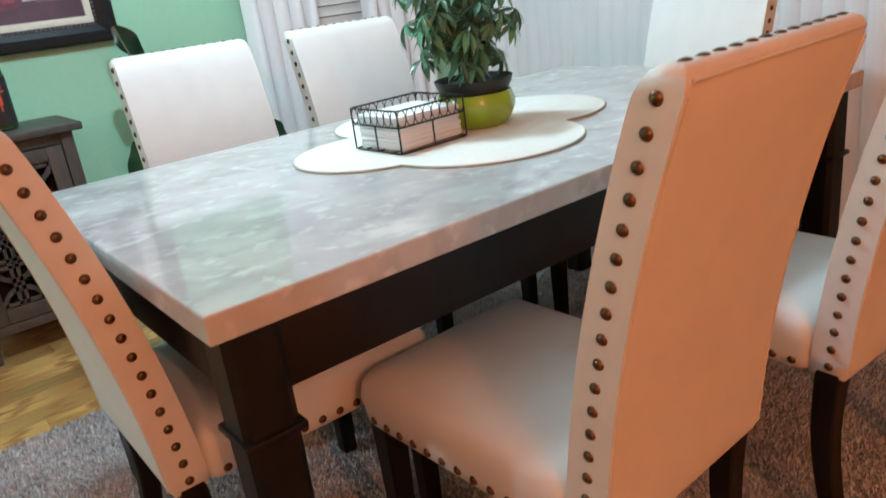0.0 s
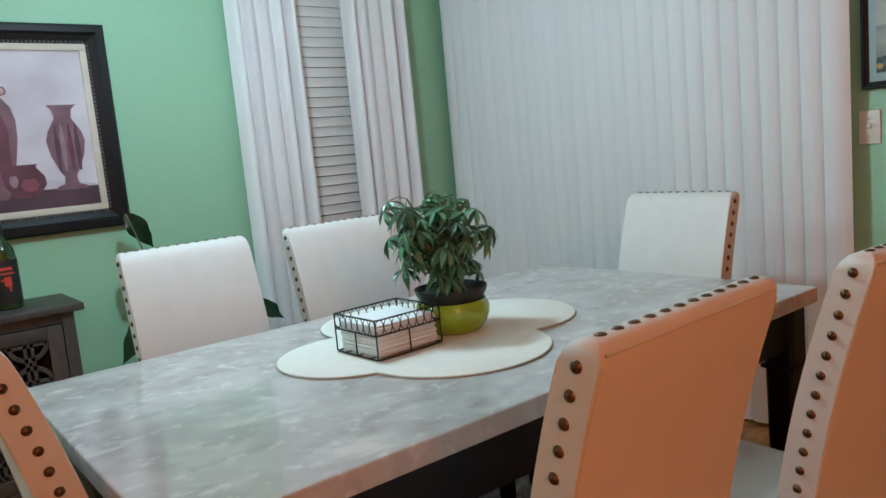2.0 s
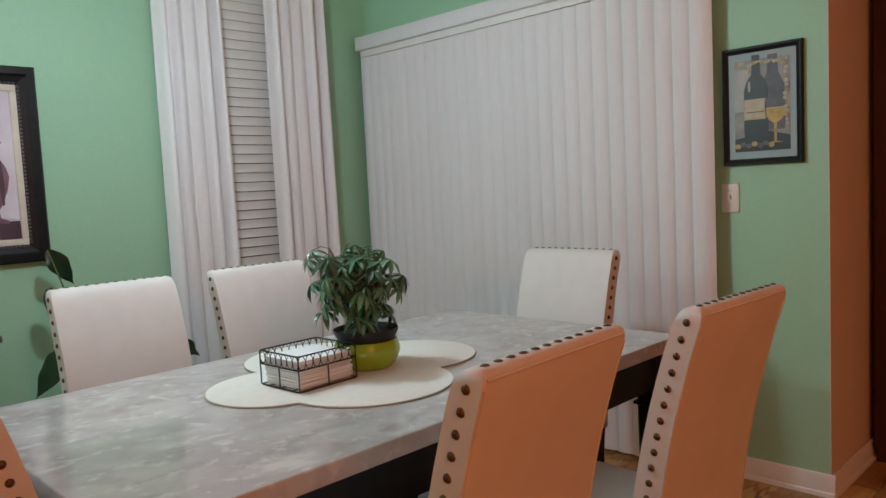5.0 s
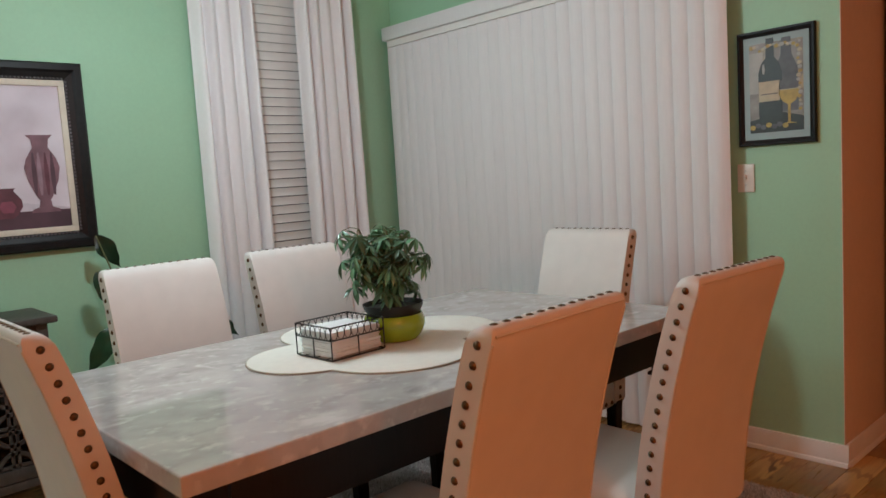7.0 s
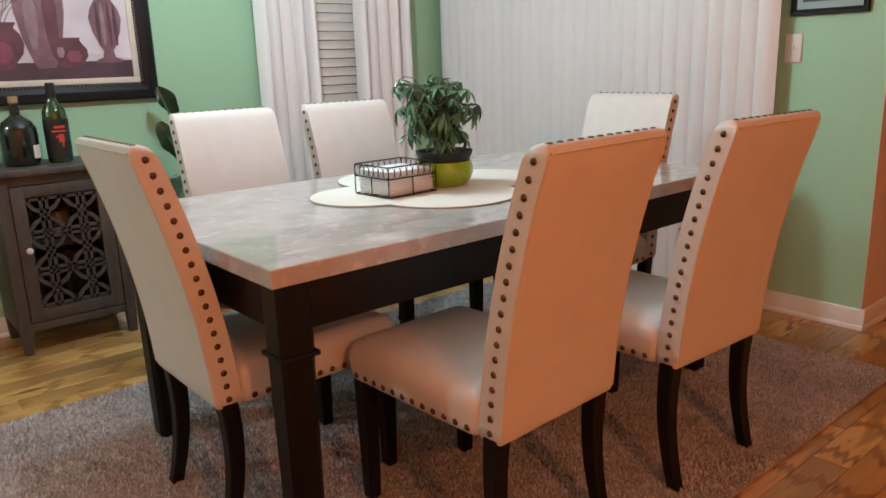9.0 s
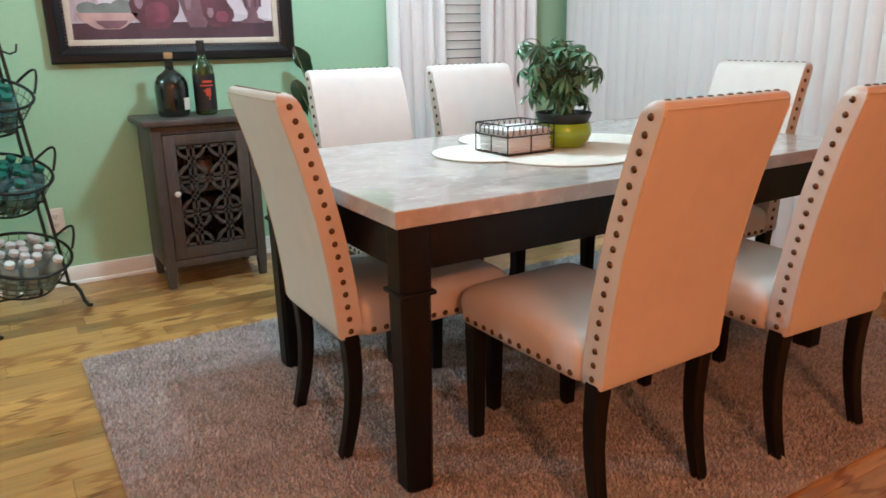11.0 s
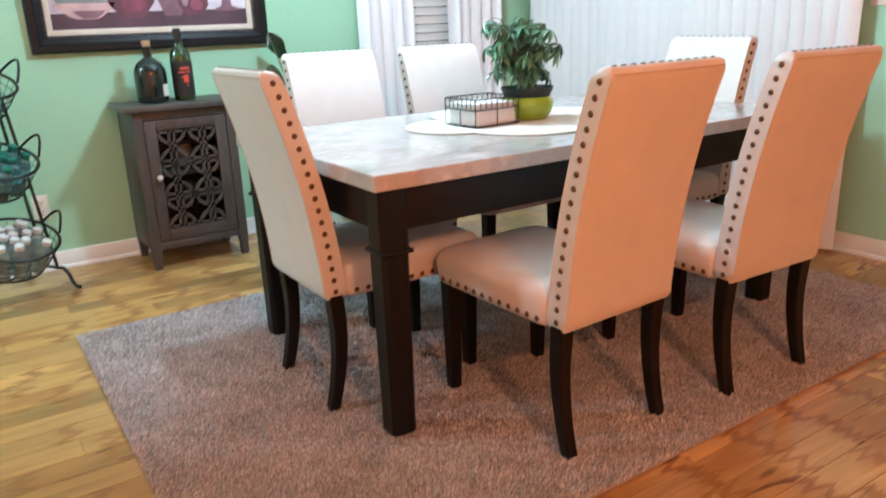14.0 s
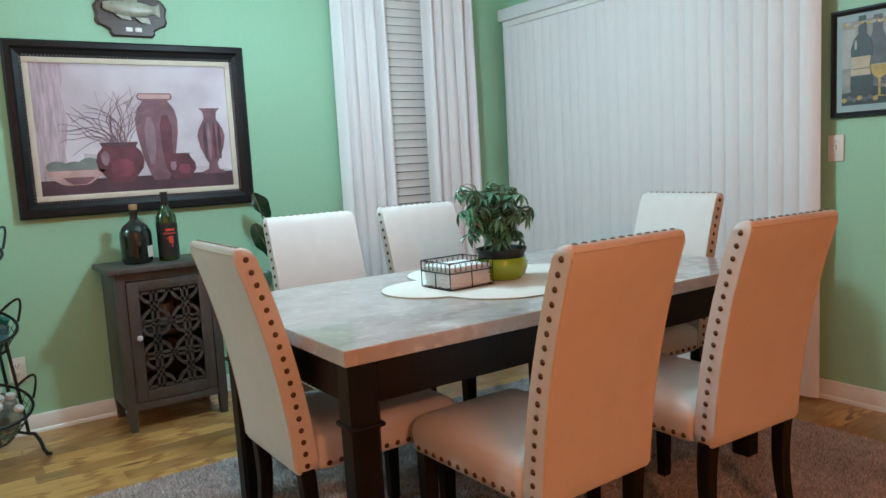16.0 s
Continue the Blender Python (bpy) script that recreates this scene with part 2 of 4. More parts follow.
def arc(cx, cy, r, a0, a1, n=12):
    return [(cx + r * math.cos(radians(a0 + (a1 - a0) * i / n)), cy + r * math.sin(radians(a0 + (a1 - a0) * i / n))) for i in range(n + 1)]


# ---------------------------------------------------------------- the room
YN, XE, YS = 2.44, 2.585, -0.195          # picture wall, blinds wall, end of the blinds wall
XW, YB, XF = -3.6, -4.6, 5.2             # closing walls behind the camera


def wall(name, pieces, material, label):
    bm = bmesh.new()
    for lo, hi in pieces:
        box(bm, lo, hi)
    return tagged(link(name, bm, material, None, label, False), label, "wall", "", "structure")


WX0, WX1, WZ0, WZ1 = 1.36, 2.06, 0.55, 2.46       # window
DY0, DY1, DZ1 = 0.33, 2.27, 2.04                  # glass door behind the vertical blinds
wall("wall_north", [((XW, YN, 0), (WX0, YN + 0.14, CEIL)), ((WX1, YN, 0), (XE + 0.14, YN + 0.14, CEIL)),
                    ((WX0, YN, 0), (WX1, YN + 0.14, WZ0)), ((WX0, YN, WZ1), (WX1, YN + 0.14, CEIL))], GREEN, "mint green painted plaster wall with a picture")
wall("wall_east", [((XE, YS, 0), (XE + 0.14, DY0, CEIL)), ((XE, DY1, 0), (XE + 0.14, YN, CEIL)), ((XE, DY0, DZ1), (XE + 0.14, DY1, CEIL))],
     GREEN, "mint green painted wall behind vertical blinds")
wall("wall_hall", [((XE + 0.14, YS, 0), (XF, YS + 0.14, CEIL))], PEACH, "cream painted hall wall in warm light")
wall("wall_return", [((XE - 0.0, YS - 0.003, 0.0), (XE + 0.14, YS, CEIL))], PEACH, "cream painted end of the wall")
wall("wall_far_east", [((XF, YB, 0), (XF + 0.1, YS + 0.14, CEIL))], PEACH, "plain cream wall closing the hall")
wall("wall_south", [((XW, YB - 0.1, 0), (XF + 0.1, YB, CEIL))], PEACH, "plain cream wall of the living room")
wall("wall_west", [((XW - 0.1, YB - 0.1, 0), (XW, YN + 0.14, CEIL))], PEACH, "plain cream wall closing the room")
# Unseen wall, added so its edge cuts the side bulb's light across the floor.
wall("wall_light_block", [((-2.06, YB, 0), (-1.96, 1.345, CEIL))], PEACH, "plain cream wall out of view, added to cut off the side lamp")
ceil = tagged(link("ceiling", boxed((XW - 0.1, YB - 0.1, CEIL), (XF + 0.1, YN + 0.14, CEIL + 0.1)), CEILING, None, "", False), "white painted flat ceiling", "ceiling", "", "structure")


def baseboard(name, a, b, out):
    """Skirting with a rounded top and a shoe moulding, along a line on the wall."""
    a, b, out = Vector((*a, 0)), Vector((*b, 0)), Vector((*out, 0))
    prof = [(0.001, 0.001), (0.022, 0.001), (0.022, 0.008), (0.018, 0.017), (0.0125, 0.020), (0.0125, 0.082), (0.009, 0.089), (0.001, 0.090)]
    bm = bmesh.new()
    loft(bm, [[p + out * d + Vector((0, 0, z)) for d, z in prof] for p in (a, b)])
    return tagged(link(name, bm, WHITE), "white painted wooden baseboard along the wall", "baseboard", "", "structure")


baseboard("baseboard", (XW, YN), (XE - 0.023, YN), (0, -1))
baseboard("baseboard", (XE, YS - 0.02), (XE, 0.33), (-1, 0))
baseboard("baseboard", (XE, YS - 0.003), (XF, YS - 0.003), (0, -1))

# ---------------------------------------------------------------- dining table
TL, TW, TZ = 1.78, 1.016, 0.76


def build_table():
    t = thing("dining_table", pose(0, 0, 0), "grey marble-topped dining table with black square legs", "table")
    part("tabletop", boxed((0, 0, TZ - 0.043), (TL, TW, TZ), 0.004, 2), MARBLE, t, "polished grey marble top", False)
    i, d = 0.035, 0.022
    for lo, hi in (((i + 0.04, i, 0.60), (TL - i - 0.04, i + d, 0.716)), ((i + 0.04, TW - i - d, 0.60), (TL - i - 0.04, TW - i, 0.716)),
                   ((i, i + 0.04, 0.60), (i + d, TW - i - 0.04, 0.716)), ((TL - i - d, i + 0.04, 0.60), (TL - i, TW - i - 0.04, 0.716))):
        part("apron", boxed(lo, hi, 0.003), ESPRESSO, t, "black wooden apron")
    s = 0.085
    for cx in (0.022 + s / 2, TL - 0.022 - s / 2):
        for cy in (0.022 + s / 2, TW - 0.022 - s / 2):
            bm = bmesh.new()

            def ring(h, z, c=0.012):
                return [(cx + x, cy + y, z) for x, y in ((-h, -h + c), (-h + c, -h), (h - c, -h), (h, -h + c), (h, h - c), (h - c, h), (-h + c, h), (-h, h - c))]
            loft(bm, [ring(0.034, 0.013), ring(0.038, 0.019), ring(0.0415, 0.53), ring(0.0425, 0.555), ring(0.0425, 0.716)])
            leg = part("leg", bm, ESPRESSO, t, "black tapered square leg")
            part("collar", boxed((cx - 0.049, cy - 0.049, 0.540), (cx + 0.049, cy + 0.049, 0.553), 0.005), ESPRESSO, leg)
    return t


build_table()

# ---------------------------------------------------------------- dining chairs
CW = 0.40           # width


def back_line(z):
    """Rear face of the back: how far it lies behind the seat's origin at height z."""
    u = max(0.0, (z - 0.37) / 0.63)
    return -0.298 - 0.034 * u - 0.094 * u * u


def rounded(w, d, r, n=3):
    """Rounded rectangle, centred in x, from 0 to d in y."""
    pts = []
    for cx, cy, a0 in ((w / 2 - r, d - r, 0), (-w / 2 + r, d - r, 90), (-w / 2 + r, r, 180), (w / 2 - r, r, 270)):
        pts += arc(cx, cy, r, a0, a0 + 90, n)
    return pts


def build_chair(m, label):
    c = thing("dining_chair", m, label, "chair", "chairs round the table")
    # padded back: a slab that leans and curves backwards
    bm = bmesh.new()
    rings = []
    zs = [0.365, 0.369, 0.38] + [0.40 + 0.05 * i for i in range(12)] + [0.980, 0.994, 1.003, 1.008]
    for z in zs:
        e = 0.0
        if z > 0.97:
            e = 0.020 * (1 - math.sqrt(max(0.0, 1 - ((z - 0.97) / 0.038) ** 2)))
        if z < 0.38:
            e = 0.006 * (0.38 - z) / 0.015
        th = 0.070 - 0.010 * (z - 0.37) / 0.63
        sag = 0.004 * math.sin(math.pi * (z - 0.37) / 0.63)
        rings.append([(x, back_line(z) + e + y * (th - 2 * e + sag * (1 - (2 * x / CW) ** 2)), z) for x, y in rounded(CW - 2 * e * 0.6, 1.0, 0.018, 5)])
    loft(bm, rings)
    back = part("backrest", bm, LEATHER, c, "padded ivory leather back", True, 65)
    # piping along the rear edges
    for sx in (-1, 1):
        bm = bmesh.new()
        tube(bm, [(sx * (CW / 2 - 0.004), back_line(z) + 0.001, z) for z in zs[2:-3]], 0.0028, 6)
        part("piping", bm, PIPING, back)
    bm = bmesh.new()
    tube(bm, [(-CW / 2 + 0.01 + (CW - 0.02) * i / 6, back_line(0.993) + 0.003, 0.992) for i in range(7)], 0.0028, 6)
    part("piping", bm, PIPING, back)
    # padded seat
    bm = bmesh.new()
    depth0, depth1 = -0.235, 0.250
    rings = []
    for z, e in ((0.362, 0.008), (0.367, 0.002), (0.385, 0.0), (0.42, -0.004), (0.445, 0.0), (0.462, 0.010), (0.472, 0.026), (0.479, 0.055), (0.483, 0.11)):
        rings.append([(x, depth0 + y, z) for x, y in [(px, py + max(e, 0)) for px, py in rounded(CW + 0.012 - 2 * e, depth1 - depth0 - (2 * e if e > 0 else e), 0.028, 4)]])
    loft(bm, rings)
    seat = part("seat", bm, LEATHER, c, "padded ivory leather seat", True, 65)
    # front legs taper, rear legs sweep backwards
    for sx in (-1, 1):
        bm = bmesh.new()
        x0, y0 = sx * (CW / 2 - 0.024), 0.212

        def sq(cx, cy, z, h):
            q = 0.004
            return [(cx + a, cy + b, z) for a, b in ((-h, -h + q), (-h + q, -h), (h - q, -h), (h, -h + q), (h, h - q), (h - q, h), (-h + q, h), (-h, h - q))]
        loft(bm, [sq(x0, y0, 0.013, 0.0155), sq(x0, y0, 0.018, 0.018), sq(x0, y0, 0.2, 0.021), sq(x0, y0, 0.372, 0.024)])
        part("leg", bm, ESPRESSO, c, "tapered black front leg")
        bm = bmesh.new()
        rr = []
        for k in range(9):
            z = 0.372 - (0.372 - 0.013) * k / 8
            u = k / 8
            y = -0.262 + 0.012 * math.sin(math.pi * u) - 0.030 * u * u
            rr.append(sq(sx * (CW / 2 - 0.0245), y, z, 0.023 - 0.006 * u))
        loft(bm, rr)
        part("leg", bm, ESPRESSO, c, "curved black rear leg")
    # nail heads: one mesh, many pieces
    bm = bmesh.new()
    lathe(bm, [(0.0082, 0.0), (0.0080, 0.0015), (0.0062, 0.0040), (0.0033, 0.0056), (0.0008, 0.0061)], 13)
    first = part("nailhead", bm, NAIL, back)
    spots = []
    for sx in (-1, 1):
        turn = Matrix.Rotation(sx * math.pi / 2, 4, "Y")
        for k in range(18):
            z = 0.386 + 0.0348 * k
            th = 0.070 - 0.010 * (z - 0.37) / 0.63
            spots.append((back, Matrix.Translation((sx * (CW / 2 - 0.001), back_line(z) + 0.5 * th, z)) @ turn))
        for k in range(12):
            spots.append((seat, Matrix.Translation((sx * (CW / 2 + 0.005), -0.200 + 0.0372 * k, 0.380)) @ turn))
    for k in range(12):
        spots.append((back, Matrix.Translation((-0.1705 + 0.031 * k, back_line(1.0) + 0.026, 1.0070)) @ Matrix.Rotation(radians(-8), 4, "X") @ Matrix.Diagonal((1, 1, 0.7, 1))))
    first.matrix_basis = spots[0][1]
    for p, mm in spots[1:]:
        share("nailhead", first, mm, p)
    return c


chair = build_chair(pose(0.519, -0.020, 0, 0, 0, 2), "ivory leather dining chair with brass nailheads, back turned to the room")
copy_thing(chair, pose(1.147, -0.066, 0, 0, 0, -2))
side = copy_thing(chair, pose(0.259, 0.467, 0, 0, 0, -90))
tagged(side, "ivory leather dining chair with brass nailheads at the table's end")
for x in (0.545, 1.090):
    far = copy_thing(chair, pose(x, 0.975, 0, 0, 0, 180))
    tagged(far, "ivory leather dining chair with brass nailheads on the wall side")
end = copy_thing(chair, pose(1.562, 0.532, 0, 0, 0, 90))
tagged(end, "ivory leather dining chair with brass nailheads before the blinds")

# ---------------------------------------------------------------- vertical blinds and glass door
def build_blinds():
    b = thing("vertical_blinds", pose(XE - 0.085, 0, 0), "closed white fabric vertical blinds with a valance", "blinds")
    part("valance", boxed((-0.045, 0.185, 2.100), (0.083, 2.378, 2.178), 0.004), VANE, b, "white valance box")
    part("head_rail", boxed((-0.02, 0.21, 2.062), (0.02, 2.36, 2.099)), WHITE, b)
    bm = bmesh.new()
    w, top, low = 0.089, 2.060, 0.018
    sec = []
    for k in range(7):
        u = k / 6 - 0.5
        sec.append((0.010 * (1 - 4 * u * u), u * w))
    outline = [(x, y) for x, y in sec] + [(x + 0.0014, y) for x, y in reversed(sec)]
    loft(bm, [[(x, y, z) for x, y in outline] for z in (low, (low + top) / 2, top)])
    first = part("vane", bm, VANE, b)
    n = 28
    rng = random.Random(4)
    for k in range(n):
        y = 0.252 + (2.325 - 0.252) * k / (n - 1)
        mm = pose(0, y, 0, 0, 0, 194 + rng.uniform(-2.5, 2.5))
        if k:
            share("vane", first, mm, b)
        else:
            first.matrix_basis = mm
    return b


build_blinds()


def build_door():
    d = thing("door_1", pose(XE + 0.05, 0, 0), "white framed sliding glass door behind the blinds", "door", "", "structure")
    for lo, hi in (((0, DY0, 0), (0.06, DY0 + 0.06, DZ1)), ((0, DY1 - 0.06, 0), (0.06, DY1, DZ1)), ((0, DY0 + 0.06, DZ1 - 0.06), (0.06, DY1 - 0.06, DZ1)), ((0, DY0 + 0.06, 0), (0.06, DY1 - 0.06, 0.05)),
                   ((0, 1.27, 0.05), (0.06, 1.33, DZ1 - 0.06))):
        part("door_frame", boxed(lo, hi, 0.003), WHITE, d)
    for y0, y1 in ((DY0 + 0.06, 1.27), (1.33, DY1 - 0.06)):
        part("pane", boxed((0.025, y0, 0.05), (0.031, y1, DZ1 - 0.06)), PANE, d)


build_door()

# ---------------------------------------------------------------- window, its blind and the curtains
def build_window():
    w = thing("window_1", pose(0, YN, 0), "white framed window with a lowered blind", "window", "", "structure")
    for lo, hi in (((WX0, 0.07, WZ0), (WX0 + 0.05, 0.11, WZ1)), ((WX1 - 0.05, 0.07, WZ0), (WX1, 0.11, WZ1)), ((WX0 + 0.05, 0.07, WZ0), (WX1 - 0.05, 0.11, WZ0 + 0.05)),
                   ((WX0 + 0.05, 0.07, WZ1 - 0.05), (WX1 - 0.05, 0.11, WZ1)), ((WX0 + 0.05, 0.07, 1.40), (WX1 - 0.05, 0.11, 1.44))):
        part("window_frame", boxed(lo, hi, 0.003), WHITE, w)
    part("pane", boxed((WX0 + 0.05, 0.088, WZ0 + 0.05), (WX1 - 0.05, 0.093, WZ1 - 0.05)), PANE, w)
    b = thing("horizontal_blind", pose((WX0 + WX1) / 2, YN + 0.03, 0), "closed white slatted window blind", "blinds")
    part("head_rail", boxed((-0.33, -0.02, WZ1 - 0.045), (0.33, 0.02, WZ1 - 0.002), 0.003), WHITE, b)
    step = 0.0505
    n = int((WZ1 - 0.06 - WZ0) / step)
    bm = bmesh.new()
    loft(bm, [[(x, -0.001 + 0.004 * (1 - (2 * u) ** 2) - 0.007 * u, u * 0.050) for u in (-0.46, -0.25, 0, 0.25, 0.46)] + [(x, 0.002 + 0.004 * (1 - (2 * u) ** 2) - 0.007 * u, u * 0.050) for u in (0.46, 0.25, 0, -0.25, -0.46)] for x in (-0.325, 0.325)])
    first = part("slat", bm, WHITE, b)
    for k in range(n):
        mm = pose(0, 0, WZ1 - 0.075 - step * k, 0, 0, 0)
        if k:
            share("slat", first, mm, b)
        else:
            first.matrix_basis = mm
    for x in (-0.2, 0.2):
        bm = bmesh.new()
        tube(bm, [(x, -0.012, WZ0 + 0.05), (x, -0.012, WZ1 - 0.05)], 0.0012, 5)
        part("cord", bm, WHITE, b)
    part("bottom_rail", boxed((-0.325, -0.012, WZ0 + 0.012), (0.325, 0.012, WZ0 + 0.032), 0.003), WHITE, b)


build_window()
ROD_Z, ROD_Y = 2.50, YN - 0.085


def build_curtain(x0, x1, seed):
    """A grommet curtain with folds that deepen and wander downwards."""
    rng = random.Random(seed)
    c = thing("curtain", pose(0, 0, 0), "white cotton grommet curtain hanging in folds", "curtain", "curtains at the window")
    bm = bmesh.new()
    nx, nz = 140, 50
    folds = 5.0
    ph = rng.uniform(0, 6)
    rows = []
    for j in range(nz + 1):
        z = 0.03 + (2.55 - 0.03) * j / nz
        v = 1 - j / nz
        row = []
        for i in range(nx + 1):
            u = i / nx
            a = 2 * math.pi * folds * u + ph + 0.5 * math.sin(3.1 * u + 2.3 * v + ph) * v
            amp = 0.030 * (0.75 + 0.35 * math.sin(7.3 * u + ph))
            y = ROD_Y + amp * math.sin(a) + 0.004 * math.sin(0.47 * a + 4 * v)
            x = x0 + (x1 - x0) * u + 0.014 * math.cos(a) * v + 0.012 * (u - 0.5) * v
            row.append((x, y, z))
        rows.append(row)
    va = [[bm.verts.new(p) for p in r] for r in rows]
    vb = [[bm.verts.new((p[0], p[1] + 0.0022, p[2])) for p in r] for r in rows]
    for j in range(nz):
        for i in range(nx):
            bm.faces.new((va[j][i], va[j][i + 1], va[j + 1][i + 1], va[j + 1][i]))
            bm.faces.new((vb[j][i], vb[j + 1][i], vb[j + 1][i + 1], vb[j][i + 1]))
    for j in range(nz):
        bm.faces.new((va[j][0], va[j + 1][0], vb[j + 1][0], vb[j][0]))
        bm.faces.new((va[j][nx], vb[j][nx], vb[j + 1][nx], va[j + 1][nx]))
    part("cloth", bm, CURTAIN, c)
    for k in range(6):
        x = x0 + (x1 - x0) * (k + 0.5) / 6
        bm = bmesh.new()
        tube(bm, [(x, ROD_Y - 0.024 * math.cos(a), ROD_Z + 0.024 * math.sin(a)) for a in [2 * math.pi * q / 16 for q in range(16)]], 0.005, 6, True)
        part("grommet", bm, STEEL, c)


build_curtain(1.228, 1.585, 3)
build_curtain(1.852, 2.236, 8)
rod = thing("curtain_rod", pose(0, ROD_Y, ROD_Z), "thin metal curtain rod above the window", "curtain rod")
bm = bmesh.new()
tube(bm, [(1.18, 0, 0), (2.32, 0, 0)], 0.010, 10)
part("rod", bm, STEEL, rod)
for x in (1.19, 2.31):
    part("bracket", boxed((x - 0.008, 0.008, -0.012), (x + 0.008, 0.084, 0.012), 0.003), STEEL, rod)
    bm = bmesh.new()
    bmesh.ops.create_uvsphere(bm, u_segments=14, v_segments=8, radius=0.02, matrix=Matrix.Translation((x - 0.02 if x < 2 else x + 0.02, 0, 0)))
    part("finial", bm, STEEL, rod)

# ---------------------------------------------------------------- pendant lamp
def build_pendant():
    p = thing("pendant_lamp", pose(0.64, 0.98, -0.02), "white glass bowl pendant lamp over the table", "lamp")
    bm = bmesh.new()
    prof_o = [(0.122 * math.sin(a), 2.085 - 0.115 * math.cos(a)) for a in [radians(8 + 82 * k / 12) for k in range(13)]]
    lathe(bm, [(0.005, 1.970)] + prof_o, 36)
    bowl = part("shade", bm, glow("lit_opal_glass", (0.86, 1.0, 0.98), 9.0), p, "glowing white glass bowl")
    bowl.visible_shadow = False
    bm = bmesh.new()
    tube(bm, [(0, 0, 2.086), (0, 0, CEIL - 0.008)], 0.008, 10)
    part("stem", bm, STEEL, p)
    bm = bmesh.new()
    lathe(bm, [(0.06, CEIL - 0.01), (0.062, CEIL), (0.062, CEIL + 0.0195)], 28)
    part("canopy", bm, STEEL, p)
    bm = bmesh.new()
    tube(bm, [(0.124 * math.cos(a), 0.124 * math.sin(a), 2.085) for a in [2 * math.pi * k / 32 for k in range(32)]], 0.004, 6, True)
    part("rim", bm, STEEL, p)


build_pendant()

# ---------------------------------------------------------------- things on the table
def build_placemat():
    ox, oy = 0.87, 0.55
    lobes = ((0.64, 0.555, 0.19), (0.805, 0.385, 0.225), (1.085, 0.54, 0.21), (0.90, 0.755, 0.215))
    outline = []
    for k in range(140):
        a = 2 * math.pi * k / 140
        dx, dy = math.cos(a), math.sin(a)
        far = 0.0
        for cx, cy, r in lobes:
            px, py = cx - ox, cy - oy
            b = px * dx + py * dy
            q = b * b - (px * px + py * py - r * r)
            if q > 0:
                far = max(far, b + math.sqrt(q))
        outline.append((far * dx, far * dy))
    t = thing("placemat", pose(ox, oy, TZ), "cream scalloped four-lobed placemat on the marble table", "placemat")
    bm = bmesh.new()
    loft(bm, [[(x, y, 0.0008) for x, y in outline], [(x, y, 0.004) for x, y in outline], [(x * 0.994, y * 0.994, 0.0052) for x, y in outline]])
    part("cloth", bm, MATCLOTH, t)
    bm = bmesh.new()
    tube(bm, [(x * 0.996, y * 0.996, 0.003) for x, y in outline], 0.0026, 6, True)
    part("binding", bm, mat("placemat_binding", (0.40, 0.36, 0.28), 0.8), t, "tan bound edge")


build_placemat()
MZ = TZ + 0.0055


def build_caddy():
    c = thing("napkin_holder", pose(0.714, 0.523, MZ, 0, 0, 2), "black wire napkin holder filled with white napkins", "napkin holder")
    w, d, h, mid = 0.094, 0.084, 0.094, 0.058
    for z, r in ((0.003, 0.0022), (mid, 0.0020), (h, 0.0022)):
        bm = bmesh.new()
        tube(bm, [(x, y, z) for x, y in rounded(2 * w, 2 * d, 0.006, 2)], r, 6, True)
        for v in bm.verts:
            v.co.y -= d
        part("rail", bm, WIRE, c)
    for x, y in ((w, d), (-w, d), (-w, -d), (w, -d), (0, d), (0, -d), (w, 0), (-w, 0)):
        bm = bmesh.new()
        tube(bm, [(x, y, 0.003), (x, y, h if x and y else mid)], 0.0019, 6)
        part("upright", bm, WIRE, c)
    # hoops between the upper rails
    bm = bmesh.new()
    tube(bm, [(0.0115 * math.cos(a), 0, 0.0175 * math.sin(a)) for a in [2 * math.pi * k / 14 for k in range(14)]], 0.0011, 5, True)
    first = part("hoop", bm, WIRE, c)
    done = False
    for k in range(8):
        u = -w + 2 * w * (k + 0.5) / 8
        for y in (-d, d):
            mm = pose(u, y, (mid + h) / 2)
            if done:
                share("hoop", first, mm, c)
            first.matrix_basis, done = (mm, True) if not done else (first.matrix_basis, True)
    for k in range(7):
        u = -d + 2 * d * (k + 0.5) / 7
        for x in (-w, w):
            share("hoop", first, pose(x, u, (mid + h) / 2, 0, 0, 90), c)
    for y in (-0.05, 0.0, 0.05):
        bm = bmesh.new()
        tube(bm, [(-w, y, 0.003), (w, y, 0.003)], 0.0016, 5)
        part("floor_wire", bm, WIRE, c)
    rng = random.Random(2)
    n = thing("napkin_stack", pose(0.715, 0.523, MZ, 0, 0, 2), "stack of folded white paper napkins in the holder", "napkins")
    bm = boxed((-0.086, -0.077, 0.0), (0.086, 0.077, 0.0038), 0.0016, 2)
    first = part("napkin", bm, PAPER, n)
    for k in range(14):
        mm = pose(rng.uniform(-0.003, 0.003), rng.uniform(-0.003, 0.003), 0.006 + 0.0052 * k, rng.uniform(-0.4, 0.4), rng.uniform(-0.4, 0.4), rng.uniform(-1.2, 1.2))
        if k:
            share("napkin", first, mm, n)
        else:
            first.matrix_basis = mm


build_caddy()


